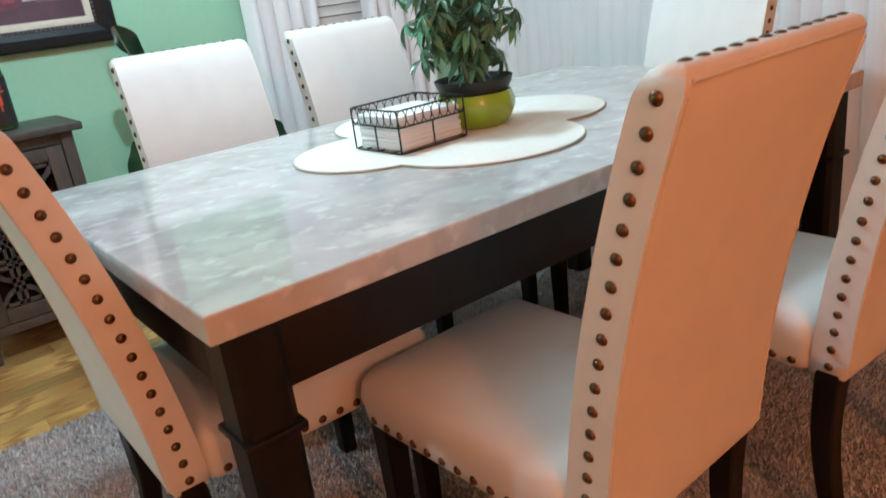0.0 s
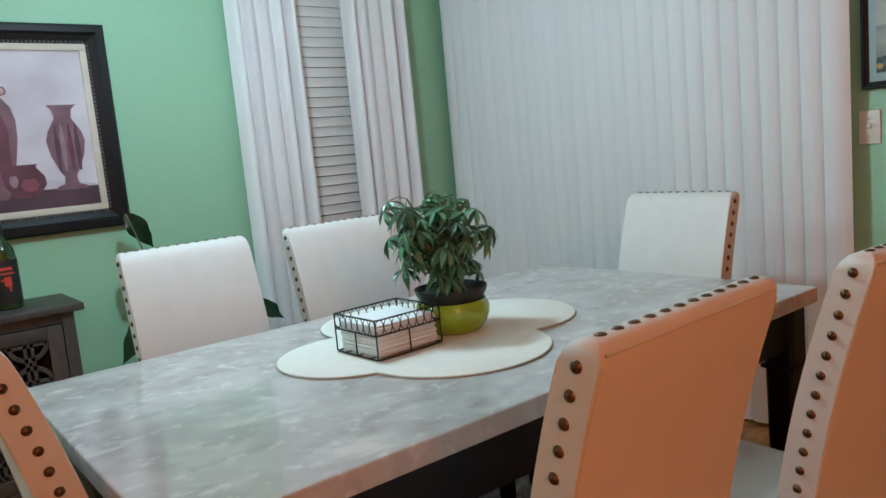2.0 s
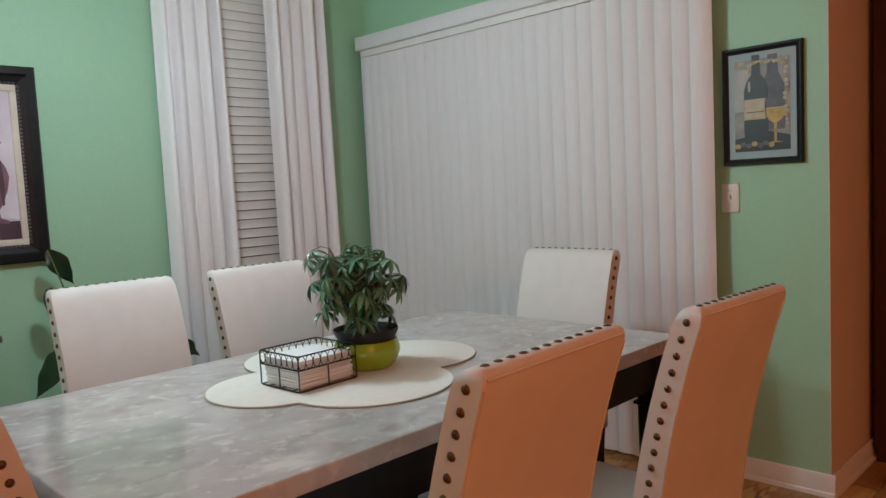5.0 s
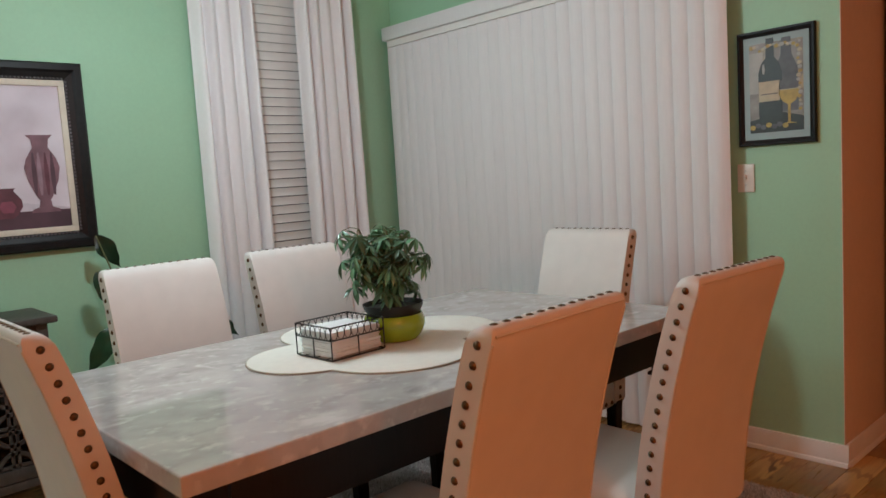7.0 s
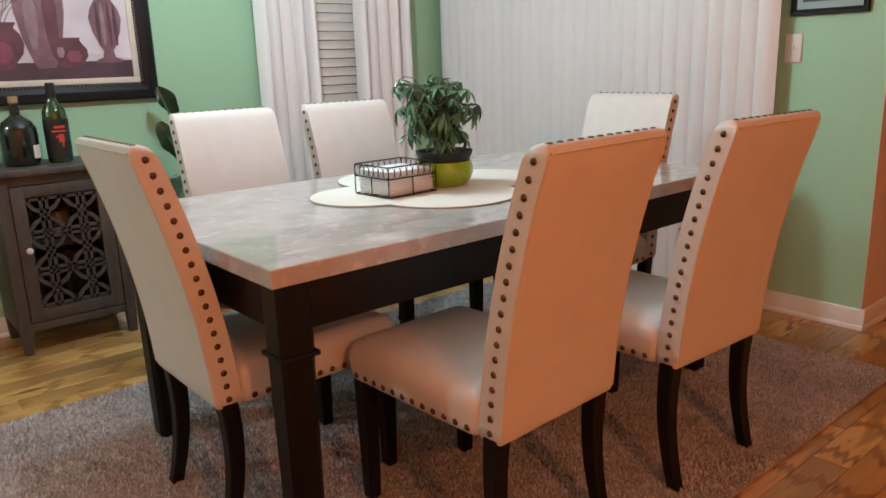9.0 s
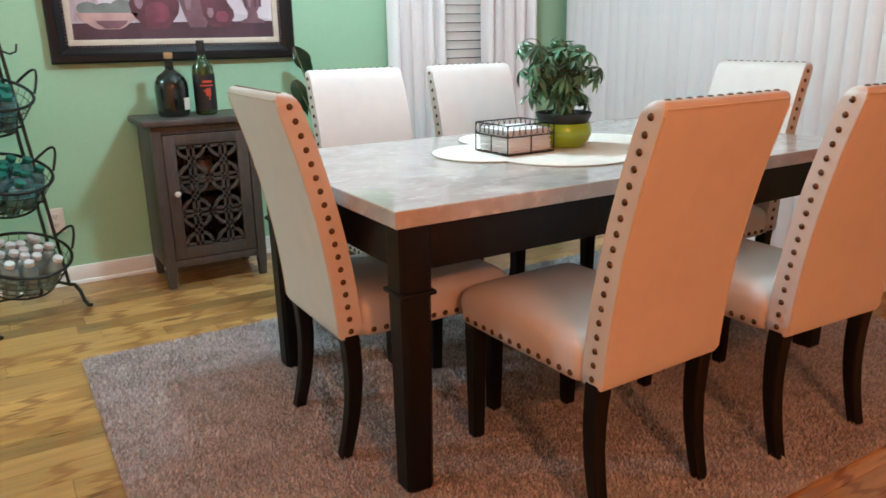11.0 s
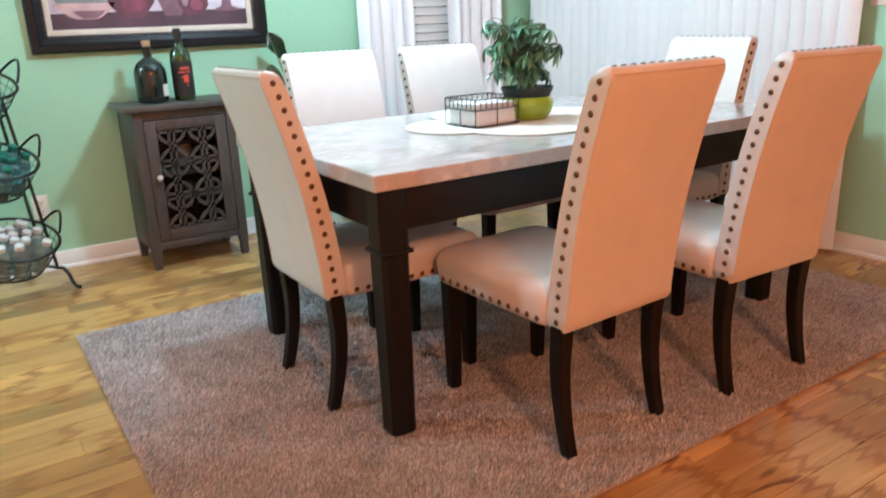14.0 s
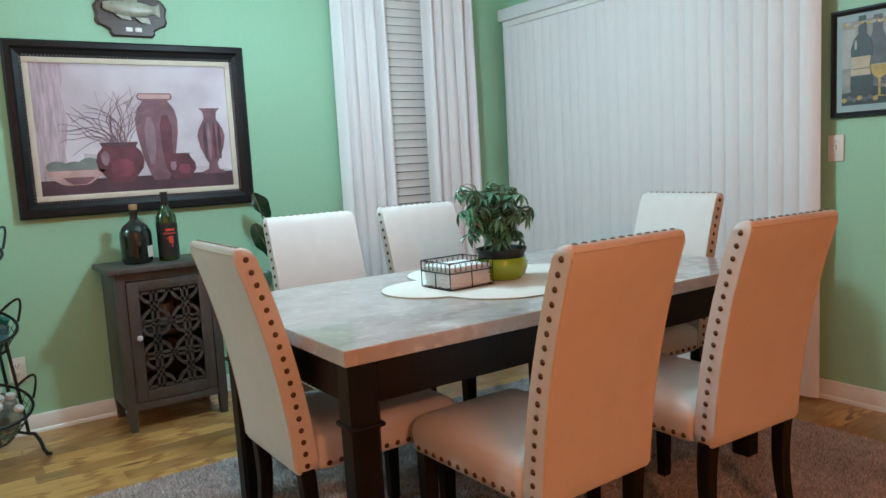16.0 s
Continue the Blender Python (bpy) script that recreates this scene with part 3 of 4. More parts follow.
def leaf_mesh(bm, length, width, m, fold=0.25, droop=0.25, steps=6):
    """One pointed blade with a folded midrib, along x."""
    rows = []
    for i in range(steps + 1):
        u = i / steps
        w = width * math.sin(math.pi * min(1, 0.04 + 0.96 * u) ** 1.3)
        if i == steps:
            w = 0.0004
        x, z = length * u, -droop * length * u * u
        rows.append([bm.verts.new(m @ Vector((x, s * w, z + fold * abs(s) * w))) for s in (-1, -0.5, 0, 0.5, 1)])
    for a, b in zip(rows, rows[1:]):
        for k in range(4):
            bm.faces.new((a[k], a[k + 1], b[k + 1], b[k]))


def build_table_plant():
    x0, y0 = 0.916, 0.522
    pot = thing("potted_plant", pose(x0, y0, MZ), "umbrella plant in a lime green ceramic pot on the placemat", "plant")
    bm = bmesh.new()
    lathe(bm, [(0.064, 0.0), (0.070, 0.002), (0.086, 0.020), (0.0955, 0.044), (0.0955, 0.058), (0.090, 0.075), (0.087, 0.080), (0.083, 0.079), (0.080, 0.068), (0.05, 0.06)], 40)
    part("pot", bm, POT, pot, "glazed lime green bowl pot")
    bm = bmesh.new()
    lathe(bm, [(0.050, 0.062), (0.079, 0.0785), (0.090, 0.098), (0.094, 0.112), (0.091, 0.112), (0.086, 0.098), (0.03, 0.096)], 32)
    part("inner_pot", bm, SOIL, pot, "black plastic nursery pot")
    rng = random.Random(17)
    # compound leaves: seven leaflets that fan out and hang
    kinds = []
    for v in range(4):
        bm = bmesh.new()
        n = 7 + v % 2
        for k in range(n):
            ln = rng.uniform(0.038, 0.058)
            mm = pose(0, 0, 0, 0, rng.uniform(8, 44), 360 * k / n + rng.uniform(-9, 9))
            leaf_mesh(bm, ln, ln * 0.140, mm, 0.3, rng.uniform(0.15, 0.5))
        kinds.append(bm)
    made = [None] * 4
    stems = []
    heads = [(-0.125, -0.02, 0.325), (-0.065, 0.05, 0.345), (0.0, -0.01, 0.335), (0.065, 0.02, 0.33), (-0.02, -0.06, 0.300), (0.04, 0.05, 0.31), (-0.075, -0.05, 0.27), (0.09, -0.03, 0.25), (-0.10, 0.03, 0.24)]
    for hx, hy, hz in heads:
        base = Vector((rng.uniform(-0.035, 0.035), rng.uniform(-0.035, 0.035), 0.095))
        tip = Vector((hx * 0.92 - 0.014, hy, hz))
        mid = base.lerp(tip, 0.5) + Vector((rng.uniform(-0.015, 0.015), rng.uniform(-0.015, 0.015), 0.015))
        pts = [base.lerp(mid, u).lerp(mid.lerp(tip, u), u) for u in [i / 8 for i in range(9)]]
        bm = bmesh.new()
        tube(bm, pts, 0.004, 6, taper=0.002)
        stem = part("stem", bm, STEM, pot)
        for k in range(13):
            p = pts[2 + k % 7].copy() if k < 12 else tip.copy()
            a = k * 2.4 + rng.uniform(-0.4, 0.4)
            reach = rng.uniform(0.03, 0.085) if k < 12 else rng.uniform(0.015, 0.05)
            q = p + Vector((reach * math.cos(a), reach * math.sin(a), rng.uniform(-0.005, 0.045)))
            r = math.hypot(q.x, q.y)
            if r > 0.155:
                q.x, q.y = q.x * 0.155 / r, q.y * 0.155 / r
            q.z = min(q.z, 0.30 + 0.055 * noise.noise(Vector((q.x * 14, q.y * 14, 3.0))) + 0.03)
            if q.z < 0.12:
                q.z = 0.12 + rng.uniform(0, 0.03)
            bm = bmesh.new()
            tube(bm, [p, p.lerp(q, 0.5) + Vector((0, 0, 0.008)), q], 0.0012, 5)
            part("leaf_stalk", bm, STEM, stem)
            v = rng.randrange(4)
            mm = Matrix.Translation(q) @ Matrix.Rotation(a, 4, "Z") @ Matrix.Rotation(rng.uniform(0.0, 0.9), 4, "Y") @ Matrix.Rotation(rng.uniform(0, 6), 4, "Z") @ Matrix.Scale(rng.uniform(0.8, 1.15), 4)
            if made[v] is None:
                made[v] = part("leaf", kinds[v], LEAF, stem)
                made[v].matrix_basis = mm
            else:
                share("leaf", made[v], mm, stem)


build_table_plant()

# ---------------------------------------------------------------- cabinet with fretwork door
CX0, CX1, CY0, CY1 = -0.129, 0.346, 2.072, 2.41


def build_cabinet():
    c = thing("cabinet", pose(0, 0, 0), "grey-brown wooden cabinet with a pierced fretwork door", "cabinet")
    part("top", boxed((CX0 - 0.036, CY0 - 0.025, 0.760), (CX1 + 0.036, CY1 + 0.01, 0.788), 0.006, 3), GREYWOOD, c)
    for lo, hi in (((CX0, CY0 + 0.03, 0.10), (CX0 + 0.018, CY1 - 0.04, 0.760)), ((CX1 - 0.018, CY0 + 0.03, 0.10), (CX1, CY1 - 0.04, 0.760))):
        part("side_panel", boxed(lo, hi, 0.002), GREYWOOD, c)
    part("back_panel", boxed((CX0 + 0.018, CY1 - 0.03, 0.10), (CX1 - 0.018, CY1 - 0.02, 0.760)), INSIDE, c)
    part("bottom_panel", boxed((CX0 + 0.018, CY0 + 0.03, 0.11), (CX1 - 0.018, CY1 - 0.03, 0.128)), INSIDE, c)
    part("shelf", boxed((CX0 + 0.018, CY0 + 0.06, 0.44), (CX1 - 0.018, CY1 - 0.03, 0.455)), GREYWOOD, c)
    for x in (CX0, CX1 - 0.042):
        for y in (CY0, CY1 - 0.042):
            bm = bmesh.new()
            cx, cy = x + 0.021, y + 0.021
            loft(bm, [[(cx + a * h, cy + b * h, z) for a, b in ((-1, -1), (1, -1), (1, 1), (-1, 1))] for z, h in ((0.0, 0.016), (0.10, 0.021), (0.760, 0.021))])
            part("leg", bm, GREYWOOD, c, "", False)
    for z0, z1 in ((0.722, 0.760), (0.10, 0.135)):
        part("rail", boxed((CX0 + 0.042, CY0 + 0.004, z0), (CX1 - 0.042, CY0 + 0.026, z1), 0.002), GREYWOOD, c)
    # door: frame and lattice of arcs
    x0, x1, z0, z1 = CX0 + 0.046, CX1 - 0.046, 0.139, 0.718
    s = 0.052
    y0, y1 = CY0 + 0.002, CY0 + 0.022
    door = part("door", boxed((x0, y0, z0), (x0 + s, y1, z1), 0.0015), GREYWOOD, c, "door frame round a fretwork panel")
    part("door_stile", boxed((x1 - s, y0, z0), (x1, y1, z1), 0.0015), GREYWOOD, door)
    part("door_rail", boxed((x0 + s, y0, z1 - s * 0.9), (x1 - s, y1, z1), 0.0015), GREYWOOD, door)
    part("door_rail", boxed((x0 + s, y0, z0), (x1 - s, y1, z0 + s), 0.0015), GREYWOOD, door)
    ax0, ax1, az0, az1 = x0 + s, x1 - s, z0 + s, z1 - s * 0.9
    W, H = (ax1 - ax0), (az1 - az0)
    yb0, yb1 = y0 + 0.005, y0 + 0.015

    def strip(pts, half):
        bm = bmesh.new()
        inn, out = [], []
        for i, (px, pz) in enumerate(pts):
            a, b = pts[max(0, i - 1)], pts[min(len(pts) - 1, i + 1)]
            d = Vector((b[0] - a[0], b[1] - a[1])).normalized()
            out.append((px - d.y * half, pz + d.x * half))
            inn.append((px + d.y * half, pz - d.x * half))
        vs = [[bm.verts.new((p[0], y, p[1])) for p in line] for line in (out, inn) for y in (yb0, yb1)]
        of, ob, nf, nb = vs
        for i in range(len(pts) - 1):
            bm.faces.new((of[i], of[i + 1], nf[i + 1], nf[i]))
            bm.faces.new((ob[i], nb[i], nb[i + 1], ob[i + 1]))
            bm.faces.new((of[i], ob[i], ob[i + 1], of[i + 1]))
            bm.faces.new((nf[i], nf[i + 1], nb[i + 1], nb[i]))
        bmesh.ops.recalc_face_normals(bm, faces=bm.faces)
        part("fretwork", bm, GREYWOOD, door)
    rows = 3
    ch = H / rows
    r = W * 0.225
    for cxu in (0.24, 0.76):
        for off in (-0.0115, 0.0115):
            x = ax0 + W * cxu + off
            strip([(x, az0), (x, az1)], 0.0062)
    for k in range(rows + 1):
        z = az0 + ch * k
        for cxu in (0.24, 0.76):
            cx = ax0 + W * cxu
            for off in (-0.0115, 0.0115):
                if az0 < z + off < az1:
                    strip([(cx - r, z + off), (cx + r, z + off)], 0.0062)
            if k < rows:
                strip(arc(cx, z + 0.002, r, 0, 180, 16), 0.0078)
            if k > 0:
                strip(arc(cx, z - 0.002, r, 180, 360, 16), 0.0078)
        for off in (-0.0115, 0.0115):
            if az0 < z + off < az1:
                strip([(ax0 + W * 0.24 + r, z + off), (ax0 + W * 0.76 - r, z + off)], 0.005)
    bm = bmesh.new()
    lathe(bm, [(0.006, 0), (0.005, 0.012), (0.013, 0.016), (0.015, 0.022), (0.011, 0.028), (0.003, 0.030)], 8, Matrix.Translation((x0 + 0.035, y0 + 0.001, 0.452)) @ Matrix.Rotation(radians(90), 4, "X"))
    part("knob", bm, mat("pale_glass_knob", (0.70, 0.69, 0.66), 0.15, spread=0.1, coat=0.6), door, "faceted pale glass knob")
    # things on the shelf inside
    j = thing("storage_jar", pose(0.12, 2.25, 0.455), "pale jar standing inside the cabinet", "jar")
    bm = bmesh.new()
    lathe(bm, [(0.045, 0.0), (0.05, 0.006), (0.05, 0.09), (0.042, 0.105), (0.042, 0.12)], 24)
    part("jar", bm, mat("pale_grey_ceramic", (0.16, 0.155, 0.15), 0.4), j)


build_cabinet()


def build_bottles():
    dark = mat("dark_bottle_glass", (0.006, 0.010, 0.008), 0.06, spread=0.2, coat=0.6)
    cork = mat("cork", (0.38, 0.24, 0.12), 0.85, spread=0.25, scale=120)
    label_w = mat("paper_label", (0.62, 0.60, 0.52), 0.7, spread=0.08)
    label_b = mat("black_label", (0.012, 0.011, 0.011), 0.5)
    red = mat("red_print", (0.55, 0.06, 0.03), 0.5)
    green = mat("green_bottle_glass", (0.02, 0.045, 0.008), 0.06, spread=0.2, coat=0.6)
    b = thing("liquor_bottle", pose(0.016, 2.235, 0.7885), "round dark glass bottle with cork on the cabinet", "bottle")
    bm = bmesh.new()
    lathe(bm, [(0.060, 0), (0.069, 0.006), (0.073, 0.03), (0.075, 0.125), (0.072, 0.155), (0.056, 0.184), (0.030, 0.202), (0.019, 0.213), (0.0175, 0.248), (0.0215, 0.250), (0.0215, 0.258), (0.016, 0.259)], 36)
    part("glass", bm, dark, b)
    bm = bmesh.new()
    lathe(bm, [(0.014, 0.2595), (0.019, 0.262), (0.020, 0.285), (0.017, 0.288)], 20)
    part("stopper", bm, cork, b, "cork stopper")
    bm = bmesh.new()
    tube(bm, [(0.0185 * math.cos(a), 0.0185 * math.sin(a), 0.222) for a in [2 * math.pi * k / 20 for k in range(20)]], 0.0035, 6, True)
    part("neck_ring", bm, dark, b)

    def wrap(r, a0, a1, z0, z1, material, parent, name):
        bm = bmesh.new()
        ins = [(r * math.cos(radians(a0 + (a1 - a0) * k / 14)), r * math.sin(radians(a0 + (a1 - a0) * k / 14))) for k in range(15)]
        out = [(x * (1 + 0.0008 / r), y * (1 + 0.0008 / r)) for x, y in ins]
        loft(bm, [[(x, y, z) for x, y in ins + out[::-1]] for z in (z0, z1)])
        return part(name, bm, material, parent)
    wrap(0.0752, -62, -28, 0.03, 0.085, label_w, b, "label")
    w = thing("wine_bottle", pose(0.163, 2.225, 0.7885), "green glass wine bottle with black and red label", "bottle")
    bm = bmesh.new()
    lathe(bm, [(0.043, 0), (0.0495, 0.006), (0.050, 0.19), (0.046, 0.220), (0.026, 0.252), (0.0175, 0.272), (0.0165, 0.31)], 32)
    part("glass", bm, green, w)
    bm = bmesh.new()
    lathe(bm, [(0.0175, 0.274), (0.0184, 0.278), (0.0184, 0.334), (0.016, 0.338)], 24)
    part("capsule", bm, label_b, w, "black foil capsule")
    lab = wrap(0.0502, -175, 0, 0.02, 0.185, label_b, w, "label")
    wrap(0.0511, -112, -62, 0.147, 0.158, red, lab, "print_bar")
    wrap(0.0511, -125, -55, 0.132, 0.138, red, lab, "print_bar")
    wrap(0.0511, -98, -72, 0.088, 0.122, red, lab, "emblem")
    wrap(0.0511, -110, -88, 0.108, 0.114, red, lab, "emblem")
    wrap(0.0511, -84, -78, 0.068, 0.090, red, lab, "emblem")


build_bottles()

# ---------------------------------------------------------------- pictures
def framed(name, m, w, h, fw, depth, label, category, lip=0.006):
    """A moulded frame of four mitred sides, facing -y, its middle at the pose."""
    t = thing(name, m, label, category)
    prof = [(0.0, 0.0), (0.0, -depth * 0.75), (fw * 0.12, -depth), (fw * 0.42, -depth), (fw * 0.55, -depth * 0.72), (fw * 0.85, -depth * 0.55), (fw, -depth * 0.5), (fw, 0.0)]
    cs = [(-w / 2, -h / 2), (w / 2, -h / 2), (w / 2, h / 2), (-w / 2, h / 2)]
    inw = [(1, 1), (-1, 1), (-1, -1), (1, -1)]
    for k in range(4):
        j = (k + 1) % 4
        bm = bmesh.new()
        loft(bm, [[(cs[q][0] + inw[q][0] * d, y, cs[q][1] + inw[q][1] * d) for d, y in prof] for q in (k, j)])
        part("frame_side", bm, BLACKFRAME, t, "", True)
    return t


def flat(outline, y, material, parent, name, depth=0.0012, label=""):
    """A painted shape on a picture: thin, facing -y."""
    bm = bmesh.new()
    loft(bm, [[(x, y, z) for x, z in outline], [(x, y - depth, z) for x, z in outline]])
    return part(name, bm, material, parent, label, False)


def turned(cx, z0, prof):
    """Silhouette of a turned pot from (height, half width)."""
    return [(cx + r, z0 + z) for z, r in prof] + [(cx - r, z0 + z) for z, r in reversed(prof)]


def build_big_picture():
    w, h, fw = 1.140, 0.838, 0.078
    cx, cz = 0.121, 1.452
    p = framed("painting", pose(cx, YN - 0.002, cz), w, h, fw, 0.045, "still-life painting of vases in a black moulded frame", "painting")
    iw, ih = w - 2 * fw, h - 2 * fw
    lw = 0.026
    for lo, hi in (((-iw / 2, -0.026, -ih / 2), (iw / 2, -0.008, -ih / 2 + lw)), ((-iw / 2, -0.026, ih / 2 - lw), (iw / 2, -0.008, ih / 2)),
                   ((-iw / 2, -0.026, -ih / 2 + lw), (-iw / 2 + lw, -0.008, ih / 2 - lw)), ((iw / 2 - lw, -0.026, -ih / 2 + lw), (iw / 2, -0.008, ih / 2 - lw))):
        part("liner", boxed(lo, hi, 0.002), LINEN, p, "cream linen liner")
    W, H = iw - 2 * lw, ih - 2 * lw
    sky = mat("canvas_lavender", (0.58, 0.51, 0.57), 0.7, spread=0.10, scale=8, coarse=2.5, bump=0.3, bump_scale=500)
    two_tone(sky, 1.9, (0.74, 0.70, 0.76), 0.42, 0.62)
    canvas = part("canvas", boxed((-W / 2, -0.014, -H / 2), (W / 2, -0.008, H / 2)), sky, p)

    def pt(u, v):
        return u - W / 2, v - H / 2
    plum = mat("paint_plum", (0.12, 0.035, 0.052), 0.6, spread=0.4, scale=12, coarse=6)
    mauve = mat("paint_mauve", (0.19, 0.095, 0.12), 0.6, spread=0.35, scale=14, coarse=7)
    rose = mat("paint_rose", (0.50, 0.33, 0.32), 0.6, spread=0.25, scale=14, coarse=7)
    haze = mat("paint_haze", (0.26, 0.165, 0.20), 0.6, spread=0.3, scale=18, coarse=9)
    wine = mat("paint_wine", (0.20, 0.05, 0.08), 0.6, spread=0.35, scale=22, coarse=9)
    dusk = mat("paint_dusk", (0.075, 0.035, 0.05), 0.6, spread=0.4, scale=10)
    sage = mat("paint_sage", (0.20, 0.225, 0.215), 0.6, spread=0.3, scale=14, coarse=9)
    drape = mat("paint_drape", (0.50, 0.41, 0.47), 0.7, spread=0.35, scale=25, stretch=(6, 1, 0.6), coarse=9)
    y = -0.014

    def shape(outline, material, level, name):
        return flat([pt(u, v) for u, v in outline], y - 0.0006 * level, material, canvas, name, 0.0005)
    shape([(0.0, 0.075), (0.13, 0.075), (0.12, 0.2), (0.145, 0.35), (0.125, 0.48), (0.15, H), (0.0, H)], drape, 1, "painted_drape")
    shape([(0.20, 0.075), (W, 0.075), (W, 0.085), (0.20, 0.20)], mat("paint_grey", (0.55, 0.50, 0.56), 0.7), 1, "painted_shade")
    shape([(0, 0), (W, 0), (W, 0.078), (0, 0.072)], dusk, 2, "painted_shelf")
    rng = random.Random(5)
    twig = mat("paint_twig", (0.25, 0.18, 0.21), 0.7)
    for k in range(30):
        bm = bmesh.new()
        a = radians(52 + 104 * k / 29)
        px, pz = 0.362 + rng.uniform(-0.05, 0.05), 0.235
        pts = []
        for s in range(6):
            q = pt(px, pz)
            pts.append((q[0], y - 0.0022, q[1]))
            st = rng.uniform(0.042, 0.070)
            px += st * math.cos(a)
            pz += st * math.sin(a)
            a += rng.uniform(-0.75, 0.75)
            px, pz = max(0.10, min(0.53, px)), min(0.53, pz)
        tube(bm, pts, 0.0023, 4, taper=0.0010)
        part("painted_twig", bm, twig, canvas)
    shape(turned(0.558, 0.050, [(0, 0.036), (0.03, 0.052), (0.12, 0.080), (0.24, 0.102), (0.31, 0.104), (0.36, 0.092), (0.395, 0.066), (0.402, 0.062), (0.41, 0.084), (0.425, 0.088), (0.44, 0.080)]), mauve, 3, "painted_urn")
    shape(turned(0.520, 0.13, [(0, 0.010), (0.08, 0.024), (0.18, 0.026), (0.24, 0.012)]), haze, 4, "painted_light")
    shape(turned(0.600, 0.10, [(0, 0.012), (0.10, 0.026), (0.22, 0.030), (0.28, 0.014)]), plum, 4, "painted_dark")
    shape(turned(0.558, 0.462, [(0, 0.074), (0.010, 0.082), (0.022, 0.076)]), rose, 4, "painted_rim")
    shape(turned(0.366, 0.045, [(0, 0.046), (0.02, 0.066), (0.07, 0.106), (0.11, 0.114), (0.15, 0.104), (0.178, 0.080), (0.185, 0.082), (0.202, 0.092)]), plum, 5, "painted_vase")
    shape(turned(0.296, 0.135, [(0, 0.006), (0.02, 0.018), (0.05, 0.020), (0.07, 0.006)]), haze, 6, "painted_light")
    shape(turned(0.366, 0.230, [(0, 0.080), (0.008, 0.088), (0.016, 0.084)]), dusk, 6, "painted_rim")
    shape(turned(0.375, 0.075, [(0, 0.030), (0.03, 0.056), (0.07, 0.050), (0.09, 0.020)]), wine, 6, "painted_glow")
    shape(turned(0.155, 0.045, [(0, 0.044), (0.008, 0.066), (0.04, 0.112), (0.072, 0.136)]), rose, 5, "painted_bowl")
    shape(turned(0.170, 0.048, [(0, 0.03), (0.02, 0.06), (0.035, 0.07)]), mauve, 6, "painted_shade")
    for q, (u, v, r) in enumerate(((0.075, 0.135, 0.048), (0.222, 0.145, 0.050), (0.152, 0.128, 0.053))):
        shape([(u + r * math.cos(2 * math.pi * k / 20), v + 0.62 * r * math.sin(2 * math.pi * k / 20)) for k in range(20)], sage, 4 + 0.3 * q, "painted_fruit")
    shape(turned(0.664, 0.05, [(0, 0.032), (0.015, 0.052), (0.05, 0.074), (0.08, 0.072), (0.11, 0.050), (0.122, 0.042), (0.132, 0.050)]), plum, 5, "painted_vase")
    shape(turned(0.622, 0.095, [(0, 0.008), (0.02, 0.016), (0.045, 0.012)]), haze, 6, "painted_light")
    shape(turned(0.678, 0.075, [(0, 0.02), (0.025, 0.034), (0.05, 0.02)]), wine, 6, "painted_glow")
    shape(turned(0.832, 0.068, [(0, 0.060), (0.014, 0.056), (0.024, 0.028), (0.055, 0.022), (0.07, 0.032), (0.14, 0.062), (0.20, 0.073), (0.24, 0.062), (0.29, 0.032), (0.325, 0.036), (0.345, 0.056)]), mauve, 5, "painted_vase")
    for dx, tone in ((-0.034, dusk), (-0.012, haze), (0.016, plum), (0.042, dusk)):
        shape(turned(0.832 + dx, 0.145, [(0, 0.004), (0.06, 0.009), (0.12, 0.009), (0.19, 0.003)]), tone, 6, "painted_stripe")
    # a row of small beads round the inner lip of the frame
    bm = bmesh.new()
    for k in range(62):
        u = -iw / 2 + iw * (k + 0.5) / 62
        for z in (-ih / 2 - 0.007, ih / 2 + 0.007):
            bmesh.ops.create_icosphere(bm, subdivisions=1, radius=0.0062, matrix=Matrix.Translation((u, -0.0245, z)))
    for k in range(42):
        v = -ih / 2 + ih * (k + 0.5) / 42
        for x in (-iw / 2 - 0.007, iw / 2 + 0.007):
            bmesh.ops.create_icosphere(bm, subdivisions=1, radius=0.0062, matrix=Matrix.Translation((x, -0.0245, v)))
    part("beading", bm, mat("worn_silver_bead", (0.16, 0.15, 0.16), 0.35, metal=0.6, spread=0.5, scale=60), p, "worn silvery beaded lip")


build_big_picture()


